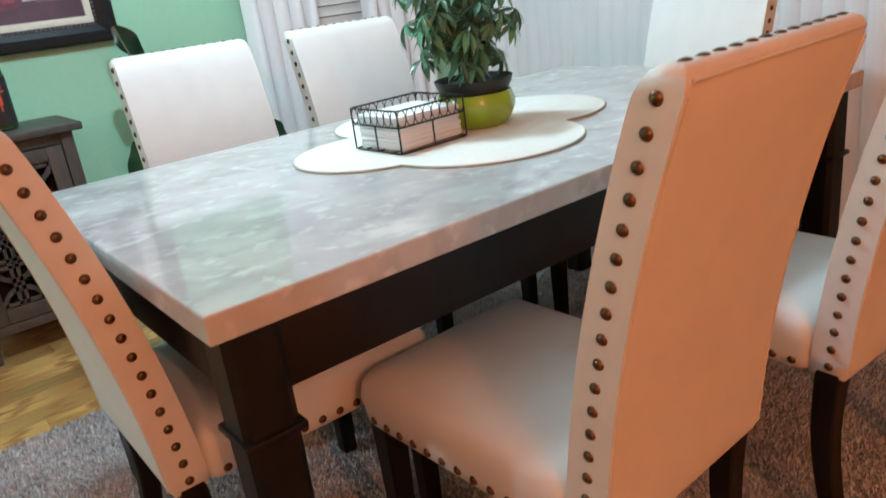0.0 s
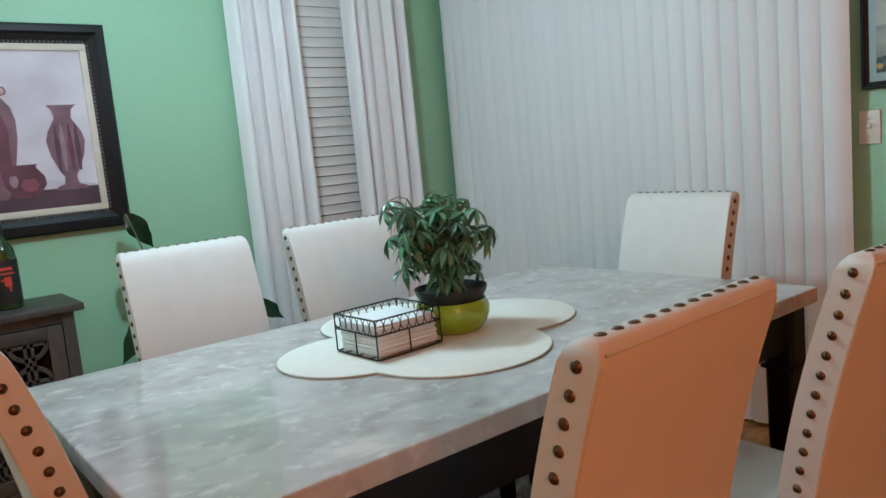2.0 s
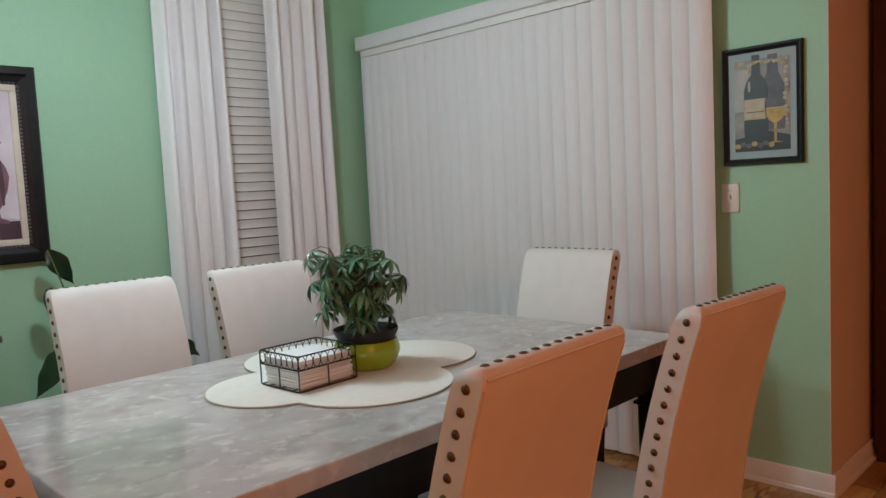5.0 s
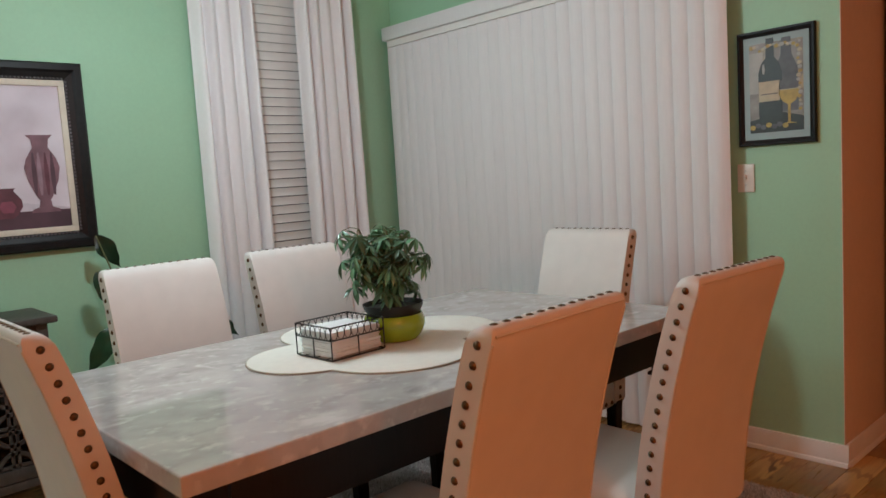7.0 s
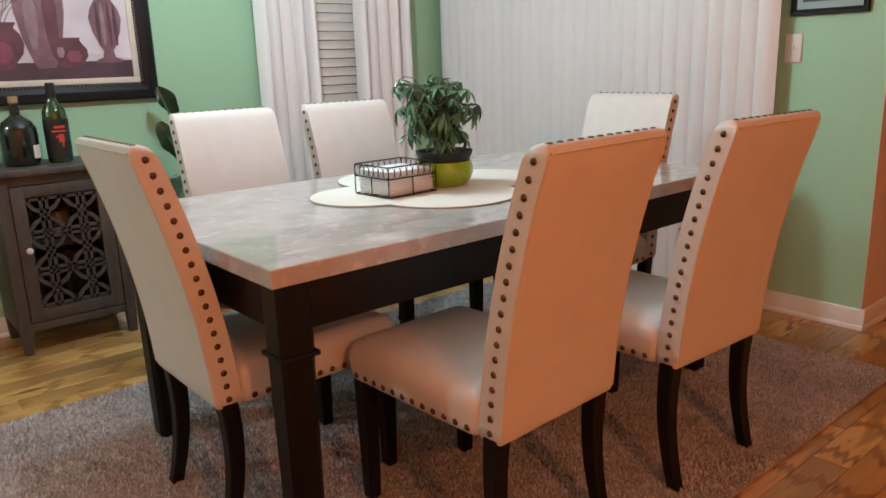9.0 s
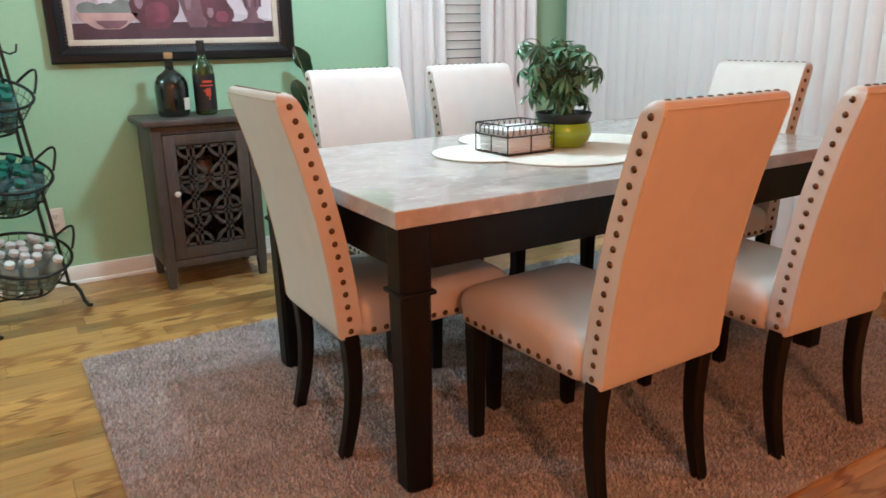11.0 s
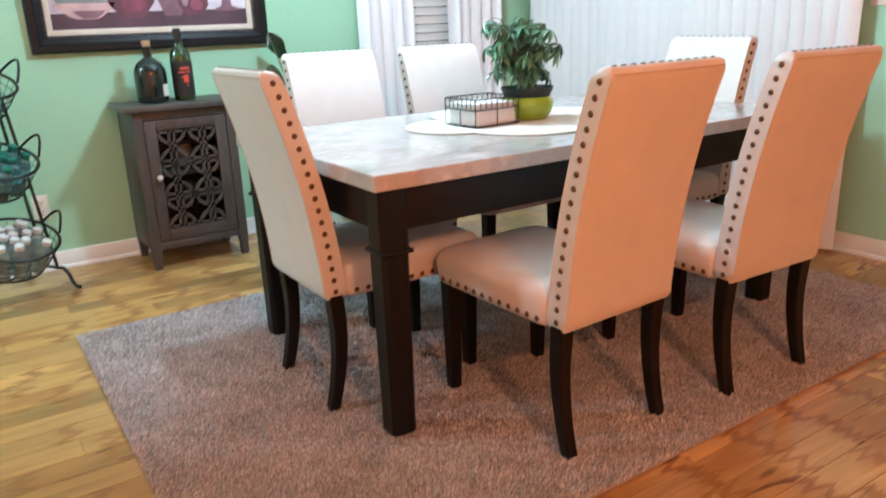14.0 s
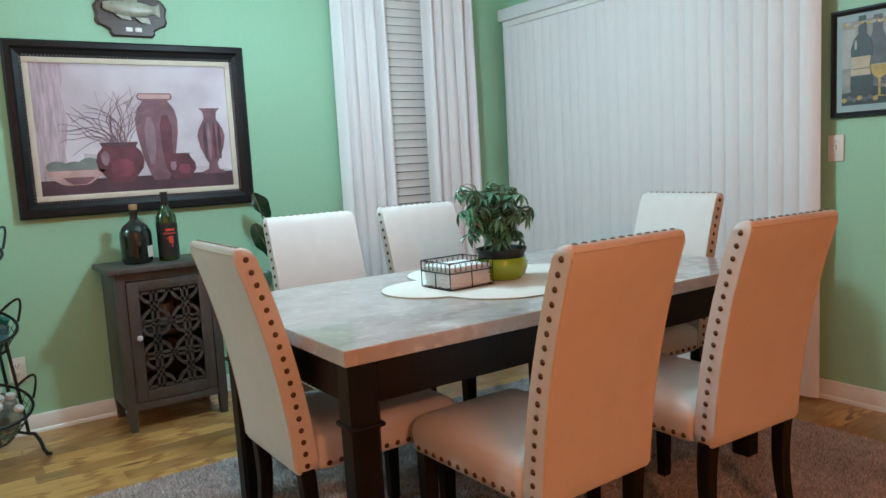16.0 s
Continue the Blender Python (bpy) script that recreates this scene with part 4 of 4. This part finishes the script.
def build_art():
    w, h, fw = 0.308, 0.462, 0.024
    p = framed("framed_print", pose(XE - 0.002, 0.042, 1.528, 0, 0, -90), w, h, fw, 0.022, "wine bottle and glass print in a thin black frame", "picture")
    iw, ih = w - 2 * fw, h - 2 * fw
    board = part("mount", boxed((-iw / 2, -0.010, -ih / 2), (iw / 2, -0.004, ih / 2)), mat("blue_grey_mount", (0.34, 0.45, 0.46), 0.7, spread=0.06), p, "blue-grey mount board")
    W, H = iw - 0.046, ih - 0.056
    y = -0.0102
    pic = mat("print_ground", (0.25, 0.245, 0.22), 0.45, spread=0.5, scale=22, coarse=9)
    two_tone(pic, 14, (0.42, 0.38, 0.25), 0.55, 0.66)

    def shape(outline, material, level, name):
        return flat([(x, z) for x, z in outline], y - 0.0007 * level, material, board, name, 0.0005)

    def blob(u, v, r, material, level, name, squash=0.85):
        shape([(u + r * math.cos(q), v + r * squash * math.sin(q)) for q in [2 * math.pi * i / 11 for i in range(11)]], material, level, name)
    shape([(-W / 2, -H / 2), (W / 2, -H / 2), (W / 2, H / 2), (-W / 2, H / 2)], pic, 0, "print")
    ink = mat("print_dark", (0.022, 0.027, 0.022), 0.45, spread=0.5, scale=40)
    cream = mat("print_cream", (0.50, 0.46, 0.33), 0.6, spread=0.25, scale=40)
    gold = mat("print_gold", (0.42, 0.31, 0.08), 0.5, spread=0.4, scale=50)
    grey = mat("print_grey", (0.10, 0.105, 0.115), 0.5, spread=0.5, scale=30)
    pale = mat("print_pale", (0.40, 0.41, 0.38), 0.5, spread=0.25, scale=25)
    shape([(-W / 2, -0.02), (-0.055, -0.02), (-0.050, H / 2 - 0.035), (-W / 2, H / 2 - 0.035)], pale, 1, "printed_wall")
    shape([(-W / 2, -H / 2), (W / 2, -H / 2), (W / 2, -H / 2 + 0.055), (0.03, -H / 2 + 0.075), (-W / 2, -H / 2 + 0.05)], ink, 1.2, "printed_shadow")
    shape(turned(0.042, -0.10, [(0, 0.045), (0.06, 0.047), (0.17, 0.044), (0.22, 0.022), (0.29, 0.018)]), grey, 2, "printed_bottle")
    shape(turned(-0.022, -0.13, [(0, 0.044), (0.02, 0.047), (0.19, 0.047), (0.225, 0.036), (0.25, 0.017), (0.325, 0.015)]), ink, 3, "printed_bottle")
    shape(turned(-0.048, 0.055, [(0, 0.003), (0.02, 0.006), (0.04, 0.003)]), pale, 4, "printed_glint")
    shape([(-0.068, -0.055), (0.016, -0.055), (0.016, 0.025), (-0.068, 0.025)], cream, 4, "printed_label")
    shape([(-0.060, -0.028), (0.008, -0.028), (0.008, -0.024), (-0.060, -0.024)], grey, 4.8, "print_bar")
    shape(turned(0.052, -0.150, [(0, 0.030), (0.006, 0.005), (0.075, 0.005), (0.09, 0.026), (0.115, 0.040), (0.135, 0.041)]), gold, 4, "printed_wine")
    shape(turned(0.052, -0.016, [(0, 0.041), (0.004, 0.0405), (0.035, 0.037), (0.038, 0.036)]), grey, 4, "printed_glass")
    shape(turned(0.052, -0.017, [(0, 0.040), (0.003, 0.041)]), cream, 4.8, "printed_rim")
    blob(-0.012, -0.122, 0.046, ink, 5, "printed_fruit", 0.7)
    rng = random.Random(8)
    for k in range(34):
        if k < 18:
            u, v = -W / 2 + 0.012 + (W - 0.024) * k / 17, H / 2 - rng.uniform(0.010, 0.030)
        else:
            u, v = W / 2 - rng.uniform(0.009, 0.020), H / 2 - 0.03 - 0.245 * (k - 18) / 15
        blob(u, v, rng.uniform(0.005, 0.0095), (gold, cream, pale)[k % 3], 5 + 0.9 * (k % 4), "printed_fruit")
    for k in range(7):
        blob(-0.095 + 0.022 * k, -H / 2 + 0.022 + 0.007 * (k % 2), 0.012, (grey, gold)[k % 3 == 0], 6 + 0.9 * (k % 3), "printed_fruit")
    q = framed("picture_frame", pose(XE - 0.002, 1.70, 2.565, 0, 0, -90), 0.30, 0.23, 0.03, 0.022, "small black framed picture above the valance", "picture")
    part("print", boxed((-0.12, -0.010, -0.085), (0.12, -0.004, 0.085)), pic, q)


build_art()


def build_plaque():
    p = thing("fish_plaque", pose(0.142, YN - 0.001, 2.012), "grey fish figure mounted on a dark wooden plaque", "wall plaque")
    half = [(0.0, -0.108), (0.095, -0.108), (0.108, -0.092), (0.105, -0.080), (0.135, -0.060), (0.160, -0.052), (0.172, -0.03), (0.165, 0.0), (0.175, 0.04), (0.150, 0.075), (0.10, 0.10), (0.0, 0.108)]
    out = half + [(-x, z) for x, z in reversed(half[1:-1])]
    bm = bmesh.new()
    loft(bm, [[(x * s, y, z * s) for x, z in out] for y, s in ((-0.0, 1.0), (-0.014, 1.0), (-0.020, 0.95), (-0.022, 0.93))])
    part("board", bm, mat("walnut_plaque", (0.055, 0.035, 0.028), 0.4, spread=0.4, scale=12, stretch=(1, 1, 7)), p)
    bm = bmesh.new()
    rings = []
    for i in range(15):
        u = i / 14
        r = 0.034 * (math.sin(math.pi * min(1, 0.08 + u * 0.95)) ** 0.7) + 0.004 if u < 0.86 else 0.012 + 0.16 * (u - 0.86)
        dp = 0.45 if u < 0.86 else 0.08
        rings.append([(-0.135 + 0.27 * u, -0.024 - 0.016 * (1 if u < 0.86 else 0.4) - r * dp * math.cos(a), 0.035 - 0.03 * u + 0.02 * u * u + r * math.sin(a)) for a in [2 * math.pi * k / 14 for k in range(14)]])
    loft(bm, rings)
    for x0, z0, dz in ((-0.01, 0.055, 0.035), (0.04, -0.015, -0.03), (-0.05, -0.005, -0.025)):
        loft(bm, [[(x0 - 0.03, y, z0), (x0 + 0.035, y, z0), (x0 + 0.045, y, z0 + dz), (x0, y, z0 + dz * 0.8)] for y in (-0.041, -0.037)])
    part("figure", bm, mat("grey_fish_skin", (0.32, 0.33, 0.26), 0.35, spread=0.4, scale=40, coat=0.3), p, "painted grey-green figure")
    for x in (-0.018, 0.026):
        part("tag", boxed((x - 0.016, -0.0245, -0.083), (x + 0.016, -0.0215, -0.062), 0.003), WHITE, p, "small white tag")


build_plaque()

# ---------------------------------------------------------------- switch and outlet
def cover(name, m, label, category, switch):
    t = thing(name, m, label, category)
    part("plate", boxed((-0.036, -0.007, -0.059), (0.036, 0.0, 0.059), 0.004, 3), PLASTIC, t)
    if switch:
        part("toggle", boxed((-0.005, -0.018, -0.004), (0.005, -0.0072, 0.014), 0.002), PLASTIC, t)
        for z in (-0.03, 0.03):
            bm = bmesh.new()
            lathe(bm, [(0.004, 0), (0.003, 0.0016)], 10, Matrix.Translation((0, -0.0072, z)) @ Matrix.Rotation(radians(90), 4, "X"))
            part("screw", bm, STEEL, t)
    else:
        for z in (-0.021, 0.021):
            sock = part("socket", boxed((-0.016, -0.010, z - 0.014), (0.016, -0.0072, z + 0.014), 0.004, 2), PLASTIC, t)
            for x in (-0.006, 0.006):
                part("slot", boxed((x - 0.0012, -0.0108, z - 0.003), (x + 0.0012, -0.0102, z + 0.007)), BLACK, sock)
            part("slot", boxed((-0.002, -0.0108, z - 0.011), (0.002, -0.0102, z - 0.007)), BLACK, sock)


cover("light_switch", pose(XE - 0.001, 0.177, 1.166, 0, 0, -90), "ivory toggle light switch on the green wall", "switch", True)
cover("wall_outlet", pose(-0.535, YN - 0.001, 0.322), "ivory double wall outlet above the baseboard", "outlet", False)

# ---------------------------------------------------------------- floor plant behind the chairs
def broad_leaf(bm, length, width, seed):
    """A broad pointed leaf with a wavy margin and a sunken midrib, along x."""
    rng = random.Random(seed)
    p0 = rng.uniform(0, 6)
    rows, steps = [], 14
    for i in range(steps + 1):
        u = i / steps
        w = width * (math.sin(math.pi * (0.03 + 0.965 * u) ** 0.72)) + 0.001
        w *= 1 + 0.10 * math.sin(11 * u + p0)
        x, z = length * u, -0.28 * length * u * u
        rows.append([bm.verts.new((x + 0.012 * abs(k) * math.sin(5 * u), k * w, z + 0.22 * abs(k) * w + 0.005 * k * k * math.sin(17 * u + 2 * k + p0))) for k in (-1, -0.66, -0.33, 0, 0.33, 0.66, 1)])
    for a, b in zip(rows, rows[1:]):
        for k in range(6):
            bm.faces.new((a[k], a[k + 1], b[k + 1], b[k]))
    return bm


def build_floor_plant():
    ox, oy = 0.86, 2.12
    p = thing("floor_plant", pose(ox, oy, 0), "large dark-leaved plant in a pot behind the chairs", "plant")
    bm = bmesh.new()
    lathe(bm, [(0.10, 0), (0.11, 0.005), (0.14, 0.20), (0.15, 0.24), (0.15, 0.26), (0.135, 0.26), (0.13, 0.22), (0.05, 0.21)], 32)
    part("pot", bm, mat("brown_plant_pot", (0.09, 0.055, 0.035), 0.5, spread=0.2), p)
    rng = random.Random(31)
    # where each blade starts, where its tip hangs, its half width
    blades = (((0.635, 2.27, 1.085), (0.725, 2.23, 0.930), 0.040), ((0.620, 2.25, 0.925), (0.665, 2.20, 0.745), 0.042), ((0.665, 2.20, 0.670), (0.505, 2.17, 0.500), 0.050),
              ((1.10, 2.20, 0.640), (1.262, 2.17, 0.520), 0.036), ((0.77, 2.24, 0.80), (0.70, 2.16, 0.62), 0.045), ((0.93, 2.22, 0.86), (1.00, 2.14, 0.68), 0.042),
              ((0.86, 2.02, 0.66), (0.84, 1.92, 0.50), 0.045), ((0.98, 2.06, 0.60), (1.07, 1.98, 0.45), 0.040))
    for n, (start, tip, half) in enumerate(blades):
        t, e = Vector(start) - Vector((ox, oy, 0)), Vector(tip) - Vector((ox, oy, 0))
        b = Vector((rng.uniform(-0.04, 0.04), rng.uniform(-0.04, 0.04), 0.205))
        m = b.lerp(t, 0.6) + Vector((0, 0, 0.07))
        s = bmesh.new()
        tube(s, [b.lerp(m, u).lerp(m.lerp(t, u), u) for u in [i / 8 for i in range(9)]], 0.006, 6, taper=0.003)
        stem = part("stem", s, STEM, p)
        x = (e - t).normalized()
        z = Vector((-0.35, -0.9, 0.35))
        y = z.cross(x).normalized()
        z = x.cross(y)
        turn = Matrix((x, y, z)).transposed().to_4x4()
        leaf = part("leaf", broad_leaf(bmesh.new(), (e - t).length, half, n), DARKLEAF, stem)
        leaf.matrix_basis = Matrix.Translation(t) @ turn


build_floor_plant()

# ---------------------------------------------------------------- three-tier wire rack with water bottles
RACK = pose(-0.728, 2.066, 0, 0, 0, 31.5)
TIERS = ((-0.035, 0.285, 0), (0.005, 0.625, 1), (0.045, 0.945, 1))
TILT_B = 24


def build_rack():
    r = thing("basket_rack", RACK, "black wrought-iron three-tier basket rack by the wall", "rack")
    for sx in (-1, 1):
        for k, (yb, yt) in enumerate(((-0.03, 0.115), (0.045, 0.155))):
            bm = bmesh.new()
            pts = [Vector((sx * 0.205, yb, 0.085)).lerp(Vector((sx * 0.165, yt, 1.13)), i / 10) for i in range(11)]
            if k == 0:
                pts += [Vector((sx * (0.16 - 0.10 * u), yt + 0.006, 1.13 + 0.075 * math.sin(1.5 * u))) for u in (0.25, 0.55, 1.0)] + [Vector((sx * 0.004, yt + 0.008, 1.215))]
            tube(bm, pts, 0.0075, 8)
            part("post", bm, WIRE, r)
        for y0, y1 in ((-0.03, -0.135), (0.10, 0.19)):
            bm = bmesh.new()
            d = 1 if y1 > y0 else -1
            tube(bm, [(sx * 0.205, y0, 0.088), (sx * 0.206, y0 + d * 0.035, 0.092), (sx * 0.207, y0 + d * 0.065, 0.065), (sx * 0.207, y0 + d * 0.085, 0.022), (sx * 0.207, abs(y1 - y0) * d + y0, 0.0085), (sx * 0.207, y1 + d * 0.02, 0.0095)], 0.0085, 8)
            part("foot", bm, WIRE, r)
        bm = bmesh.new()
        tube(bm, [(sx * 0.205, -0.035, 0.088), (sx * 0.205, 0.105, 0.088)], 0.007, 8)
        part("foot_bar", bm, WIRE, r)
        bm = bmesh.new()
        tube(bm, [(sx * 0.168, 0.112, 1.10), (sx * 0.19, 0.09, 1.085), (sx * 0.212, 0.08, 1.095), (sx * 0.218, 0.078, 1.125)], 0.004, 6)
        part("hook", bm, WIRE, r)
    for z, y in ((0.10, 0.045), (0.47, 0.02), (0.79, 0.06), (1.09, 0.11)):
        bm = bmesh.new()
        tube(bm, [(-0.20 + 0.036 * (z / 1.1), y, z), (0, y - 0.025, z - 0.012), (0.20 - 0.036 * (z / 1.1), y, z)], 0.0055, 8)
        part("crossbar", bm, WIRE, r)
    for ty, tz, _ in TIERS:
        m = Matrix.Translation((0, ty - 0.03, tz)) @ Matrix.Rotation(radians(TILT_B), 4, "X")
        # rim, hoops and staves
        bm = bmesh.new()
        tube(bm, [m @ Vector((0.187 * math.cos(a), 0.165 * math.sin(a), 0)) for a in [2 * math.pi * k / 40 for k in range(40)]], 0.0065, 8, True)
        basket = part("basket", bm, WIRE, r, "round black wire basket")
        for f, dz, rad in ((0.955, -0.035, 0.0016), (0.90, -0.07, 0.0016), (0.83, -0.105, 0.0016), (0.74, -0.135, 0.005), (0.42, -0.137, 0.0016)):
            bm = bmesh.new()
            tube(bm, [m @ Vector((0.187 * f * math.cos(a), 0.165 * f * math.sin(a), dz)) for a in [2 * math.pi * k / 32 for k in range(32)]], rad, 5, True)
            part("hoop", bm, WIRE, basket)
        for k in range(28):
            a = 2 * math.pi * k / 28
            bm = bmesh.new()
            tube(bm, [m @ Vector((0.187 * f * math.cos(a), 0.165 * f * math.sin(a), dz)) for f, dz in ((1.0, 0), (0.955, -0.035), (0.90, -0.07), (0.83, -0.105), (0.74, -0.135), (0.30, -0.138))], 0.0014, 4)
            part("stave", bm, WIRE, basket)
        for sx in (-1, 1):
            bm = bmesh.new()
            tube(bm, [m @ Vector((sx * (0.187 + 0.030 * math.sin(math.pi * u)), -0.05 + 0.11 * u, 0.002 + 0.078 * math.sin(math.pi * u))) for u in [i / 10 for i in range(11)]], 0.0055, 8)
            part("handle", bm, WIRE, basket)


build_rack()
PETG = mat("clear_bottle_plastic", (0.62, 0.76, 0.75), 0.10, spread=0.2, scale=30, transmission=0.8, coat=0.2)
TINTED = mat("teal_bottle_plastic", (0.20, 0.42, 0.45), 0.12, spread=0.2, scale=30, transmission=0.7, coat=0.2)
TEALCAP = mat("teal_bottle_cap", (0.016, 0.15, 0.115), 0.4, spread=0.15)
WHITECAP = mat("white_bottle_cap", (0.62, 0.64, 0.64), 0.4)
PAPERBLUE = mat("blue_bottle_label", (0.10, 0.30, 0.34), 0.5, spread=0.2)


def build_water():
    made = {}
    rng = random.Random(6)
    for ty, tz, teal in TIERS:
        m = RACK @ Matrix.Translation((0, ty - 0.03, tz)) @ Matrix.Rotation(radians(TILT_B), 4, "X")
        spots = [(0.0, 0.0)] + [(0.066 * math.cos(a), 0.062 * math.sin(a)) for a in [2 * math.pi * k / 6 for k in range(6)]] + \
                [(0.128 * math.cos(a), 0.110 * math.sin(a)) for a in [2 * math.pi * (k + 0.5) / 9 for k in range(9)]]
        for k, (x, y) in enumerate(spots):
            outer = math.hypot(x, y) > 0.09
            mm = m @ Matrix.Translation((x * 0.88, y * 0.88, -0.131)) @ Euler((radians(-9 * y / 0.12 + rng.uniform(-2, 2)), radians(9 * x / 0.12 + rng.uniform(-2, 2)), rng.uniform(0, 6))).to_matrix().to_4x4()
            if teal in made:
                copy_thing(made[teal], mm)
                continue
            b = thing("water_bottle", mm, "clear plastic water bottle with teal cap in a basket" if teal else "clear plastic water bottle with white cap in a basket", "bottle", "water bottles in the rack")
            bm = bmesh.new()
            lathe(bm, [(0.027, 0), (0.032, 0.005), (0.0325, 0.025), (0.031, 0.040), (0.0325, 0.050), (0.0325, 0.100), (0.031, 0.116), (0.022, 0.134), (0.0135, 0.141), (0.0135, 0.148)], 14)
            part("bottle", bm, TINTED if teal else PETG, b)
            bm = bmesh.new()
            lathe(bm, [(0.0185, 0.142), (0.0192, 0.144), (0.0192, 0.159), (0.0170, 0.1625)], 16)
            part("cap", bm, TEALCAP if teal else WHITECAP, b, "teal screw cap" if teal else "white screw cap")
            bm = bmesh.new()
            lathe(bm, [(0.0327, 0.055), (0.0329, 0.056), (0.0329, 0.095), (0.0327, 0.096)], 14)
            part("label", bm, PAPERBLUE if teal else PETG, b)
            made[teal] = b


build_water()

# ---------------------------------------------------------------- dark cupboard in the hall
def build_hall():
    c = thing("hall_cupboard", pose(3.06, YS - 0.003, 0), "tall dark red-brown wooden cupboard in the hall", "cupboard")
    wood = mat("dark_mahogany", (0.05, 0.012, 0.008), 0.4, spread=0.4, scale=10, stretch=(6, 6, 1))
    part("body", boxed((0, -0.30, 0.06), (0.8, -0.024, 2.2), 0.004), wood, c)
    part("plinth", boxed((0.02, -0.28, 0.0), (0.78, -0.03, 0.0595)), wood, c)
    for x0, x1 in ((0.01, 0.395), (0.405, 0.79)):
        d = part("door", boxed((x0, -0.322, 0.08), (x1, -0.3005, 2.18), 0.004), wood, c)
        bm = bmesh.new()
        lathe(bm, [(0.005, 0), (0.005, 0.012), (0.012, 0.018), (0.010, 0.028)], 12, Matrix.Translation(((x1 - 0.03) if x0 < 0.2 else (x0 + 0.03), -0.322, 1.05)) @ Matrix.Rotation(radians(90), 4, "X"))
        part("knob", bm, STEEL, d)


build_hall()

# ---------------------------------------------------------------- rug
RX0, RX1, RY0, RY1 = -0.580, 2.19, -0.475, 1.41


def build_rug():
    r = thing("area_rug", pose(0, 0, 0), "grey-beige shag area rug under the dining table", "rug")
    part("backing", boxed((RX0, RY0, 0.001), (RX1, RY1, 0.009), 0.002), RUGBASE, r)
    g = np.random.default_rng(11)
    step = 0.0056
    xs, ys = np.meshgrid(np.arange(RX0 + 0.002, RX1, step), np.arange(RY0 + 0.002, RY1, step))
    x, y = xs.ravel(), ys.ravel()
    n = len(x)
    x = x + g.uniform(-0.5, 0.5, n) * step
    y = y + g.uniform(-0.5, 0.5, n) * step
    a = g.uniform(0, 2 * np.pi, n)
    flow = 1.5 + 1.4 * np.sin(3.1 * x + 1.7 * np.sin(2.7 * y)) + 1.1 * np.cos(4.3 * y - 1.9 * x)
    lean = 0.006
    h = g.uniform(0.009, 0.017, n)
    w = g.uniform(0.0016, 0.0031, n)
    tx, ty = x + lean * (0.5 * np.cos(flow) + 1.0 * np.cos(a * 3)), y + lean * (0.5 * np.sin(flow) + 1.0 * np.sin(a * 3))
    mx, my = (x * 0.7 + tx * 0.3), (y * 0.7 + ty * 0.3)
    c, s = np.cos(a) * w, np.sin(a) * w
    z0 = np.full(n, 0.007)
    v = np.stack([np.stack([x - c, y - s, z0], 1), np.stack([x + c, y + s, z0], 1), np.stack([mx + c, my + s, 0.007 + h * 0.62], 1),
                  np.stack([mx - c, my - s, 0.007 + h * 0.62], 1), np.stack([tx, ty, 0.006 + h], 1)], 1).reshape(-1, 3)
    b = np.arange(n)[:, None] * 5
    quads = np.concatenate([b, b + 1, b + 2, b + 3], 1)
    tris = np.concatenate([b + 3, b + 2, b + 4], 1)
    me = bpy.data.meshes.new("shag")
    me.vertices.add(len(v))
    me.vertices.foreach_set("co", v.ravel())
    loops = np.concatenate([quads, tris], 1).ravel()
    me.loops.add(len(loops))
    me.loops.foreach_set("vertex_index", loops.astype(np.int32))
    me.polygons.add(2 * n)
    start = (np.arange(n)[:, None] * 7 + np.array([0, 4])).ravel()
    me.polygons.foreach_set("loop_start", start.astype(np.int32))
    me.update(calc_edges=True)
    me.validate()
    me.materials.append(RUG)
    ob = new("shag", me)
    ob.parent = r
    tagged(ob, "", "", "", "stuff")


build_rug()

# ---------------------------------------------------------------- oak floor
def build_floor():
    f = tagged(link("floor", boxed((XW - 0.1, YB - 0.1, -0.12), (XF + 0.1, YN + 0.14, -0.004)), SEAM, None, "", False), "warm oak strip floor running along the table", "floor", "", "structure")
    rng = random.Random(21)
    width = 0.102
    lengths = (0.5, 0.75, 1.05, 1.45)
    near = {}
    rest = bmesh.new()
    y = YB
    while y < YN - 0.01:
        x = XW - rng.uniform(0, 0.8)
        while x < XF:
            k = rng.randrange(4)
            ln = lengths[k]
            x0, x1, y1 = max(x, XW), min(x + ln, XF), min(y + width, YN)
            full = x0 == x and x1 == x + ln and y1 == y + width
            if full and -1.5 < x0 and x1 < 3.9 and y > -1.1 and not (x0 > RX0 + 0.1 and x1 < RX1 - 0.1 and y > RY0 + 0.1 and y1 < RY1 - 0.1):
                mm = pose(x, y, 0)
                if k in near:
                    share("board", near[k], mm, f)
                else:
                    bm = boxed((0.0006, 0.0006, -0.0035), (ln - 0.0006, width - 0.0006, 0.0), 0.0008, 1)
                    near[k] = part("board", bm, OAK, f, "", False)
                    near[k].matrix_basis = mm
            elif x1 - x0 > 0.01:
                box(rest, (x0 + 0.0006, y + 0.0006, -0.0035), (x1 - 0.0006, y1 - 0.0006, 0.0))
            x += ln
        y += width
    ob = part("boards", rest, OAKFAR, f, "", False)
    tagged(ob, "", "", "", "stuff")


build_floor()
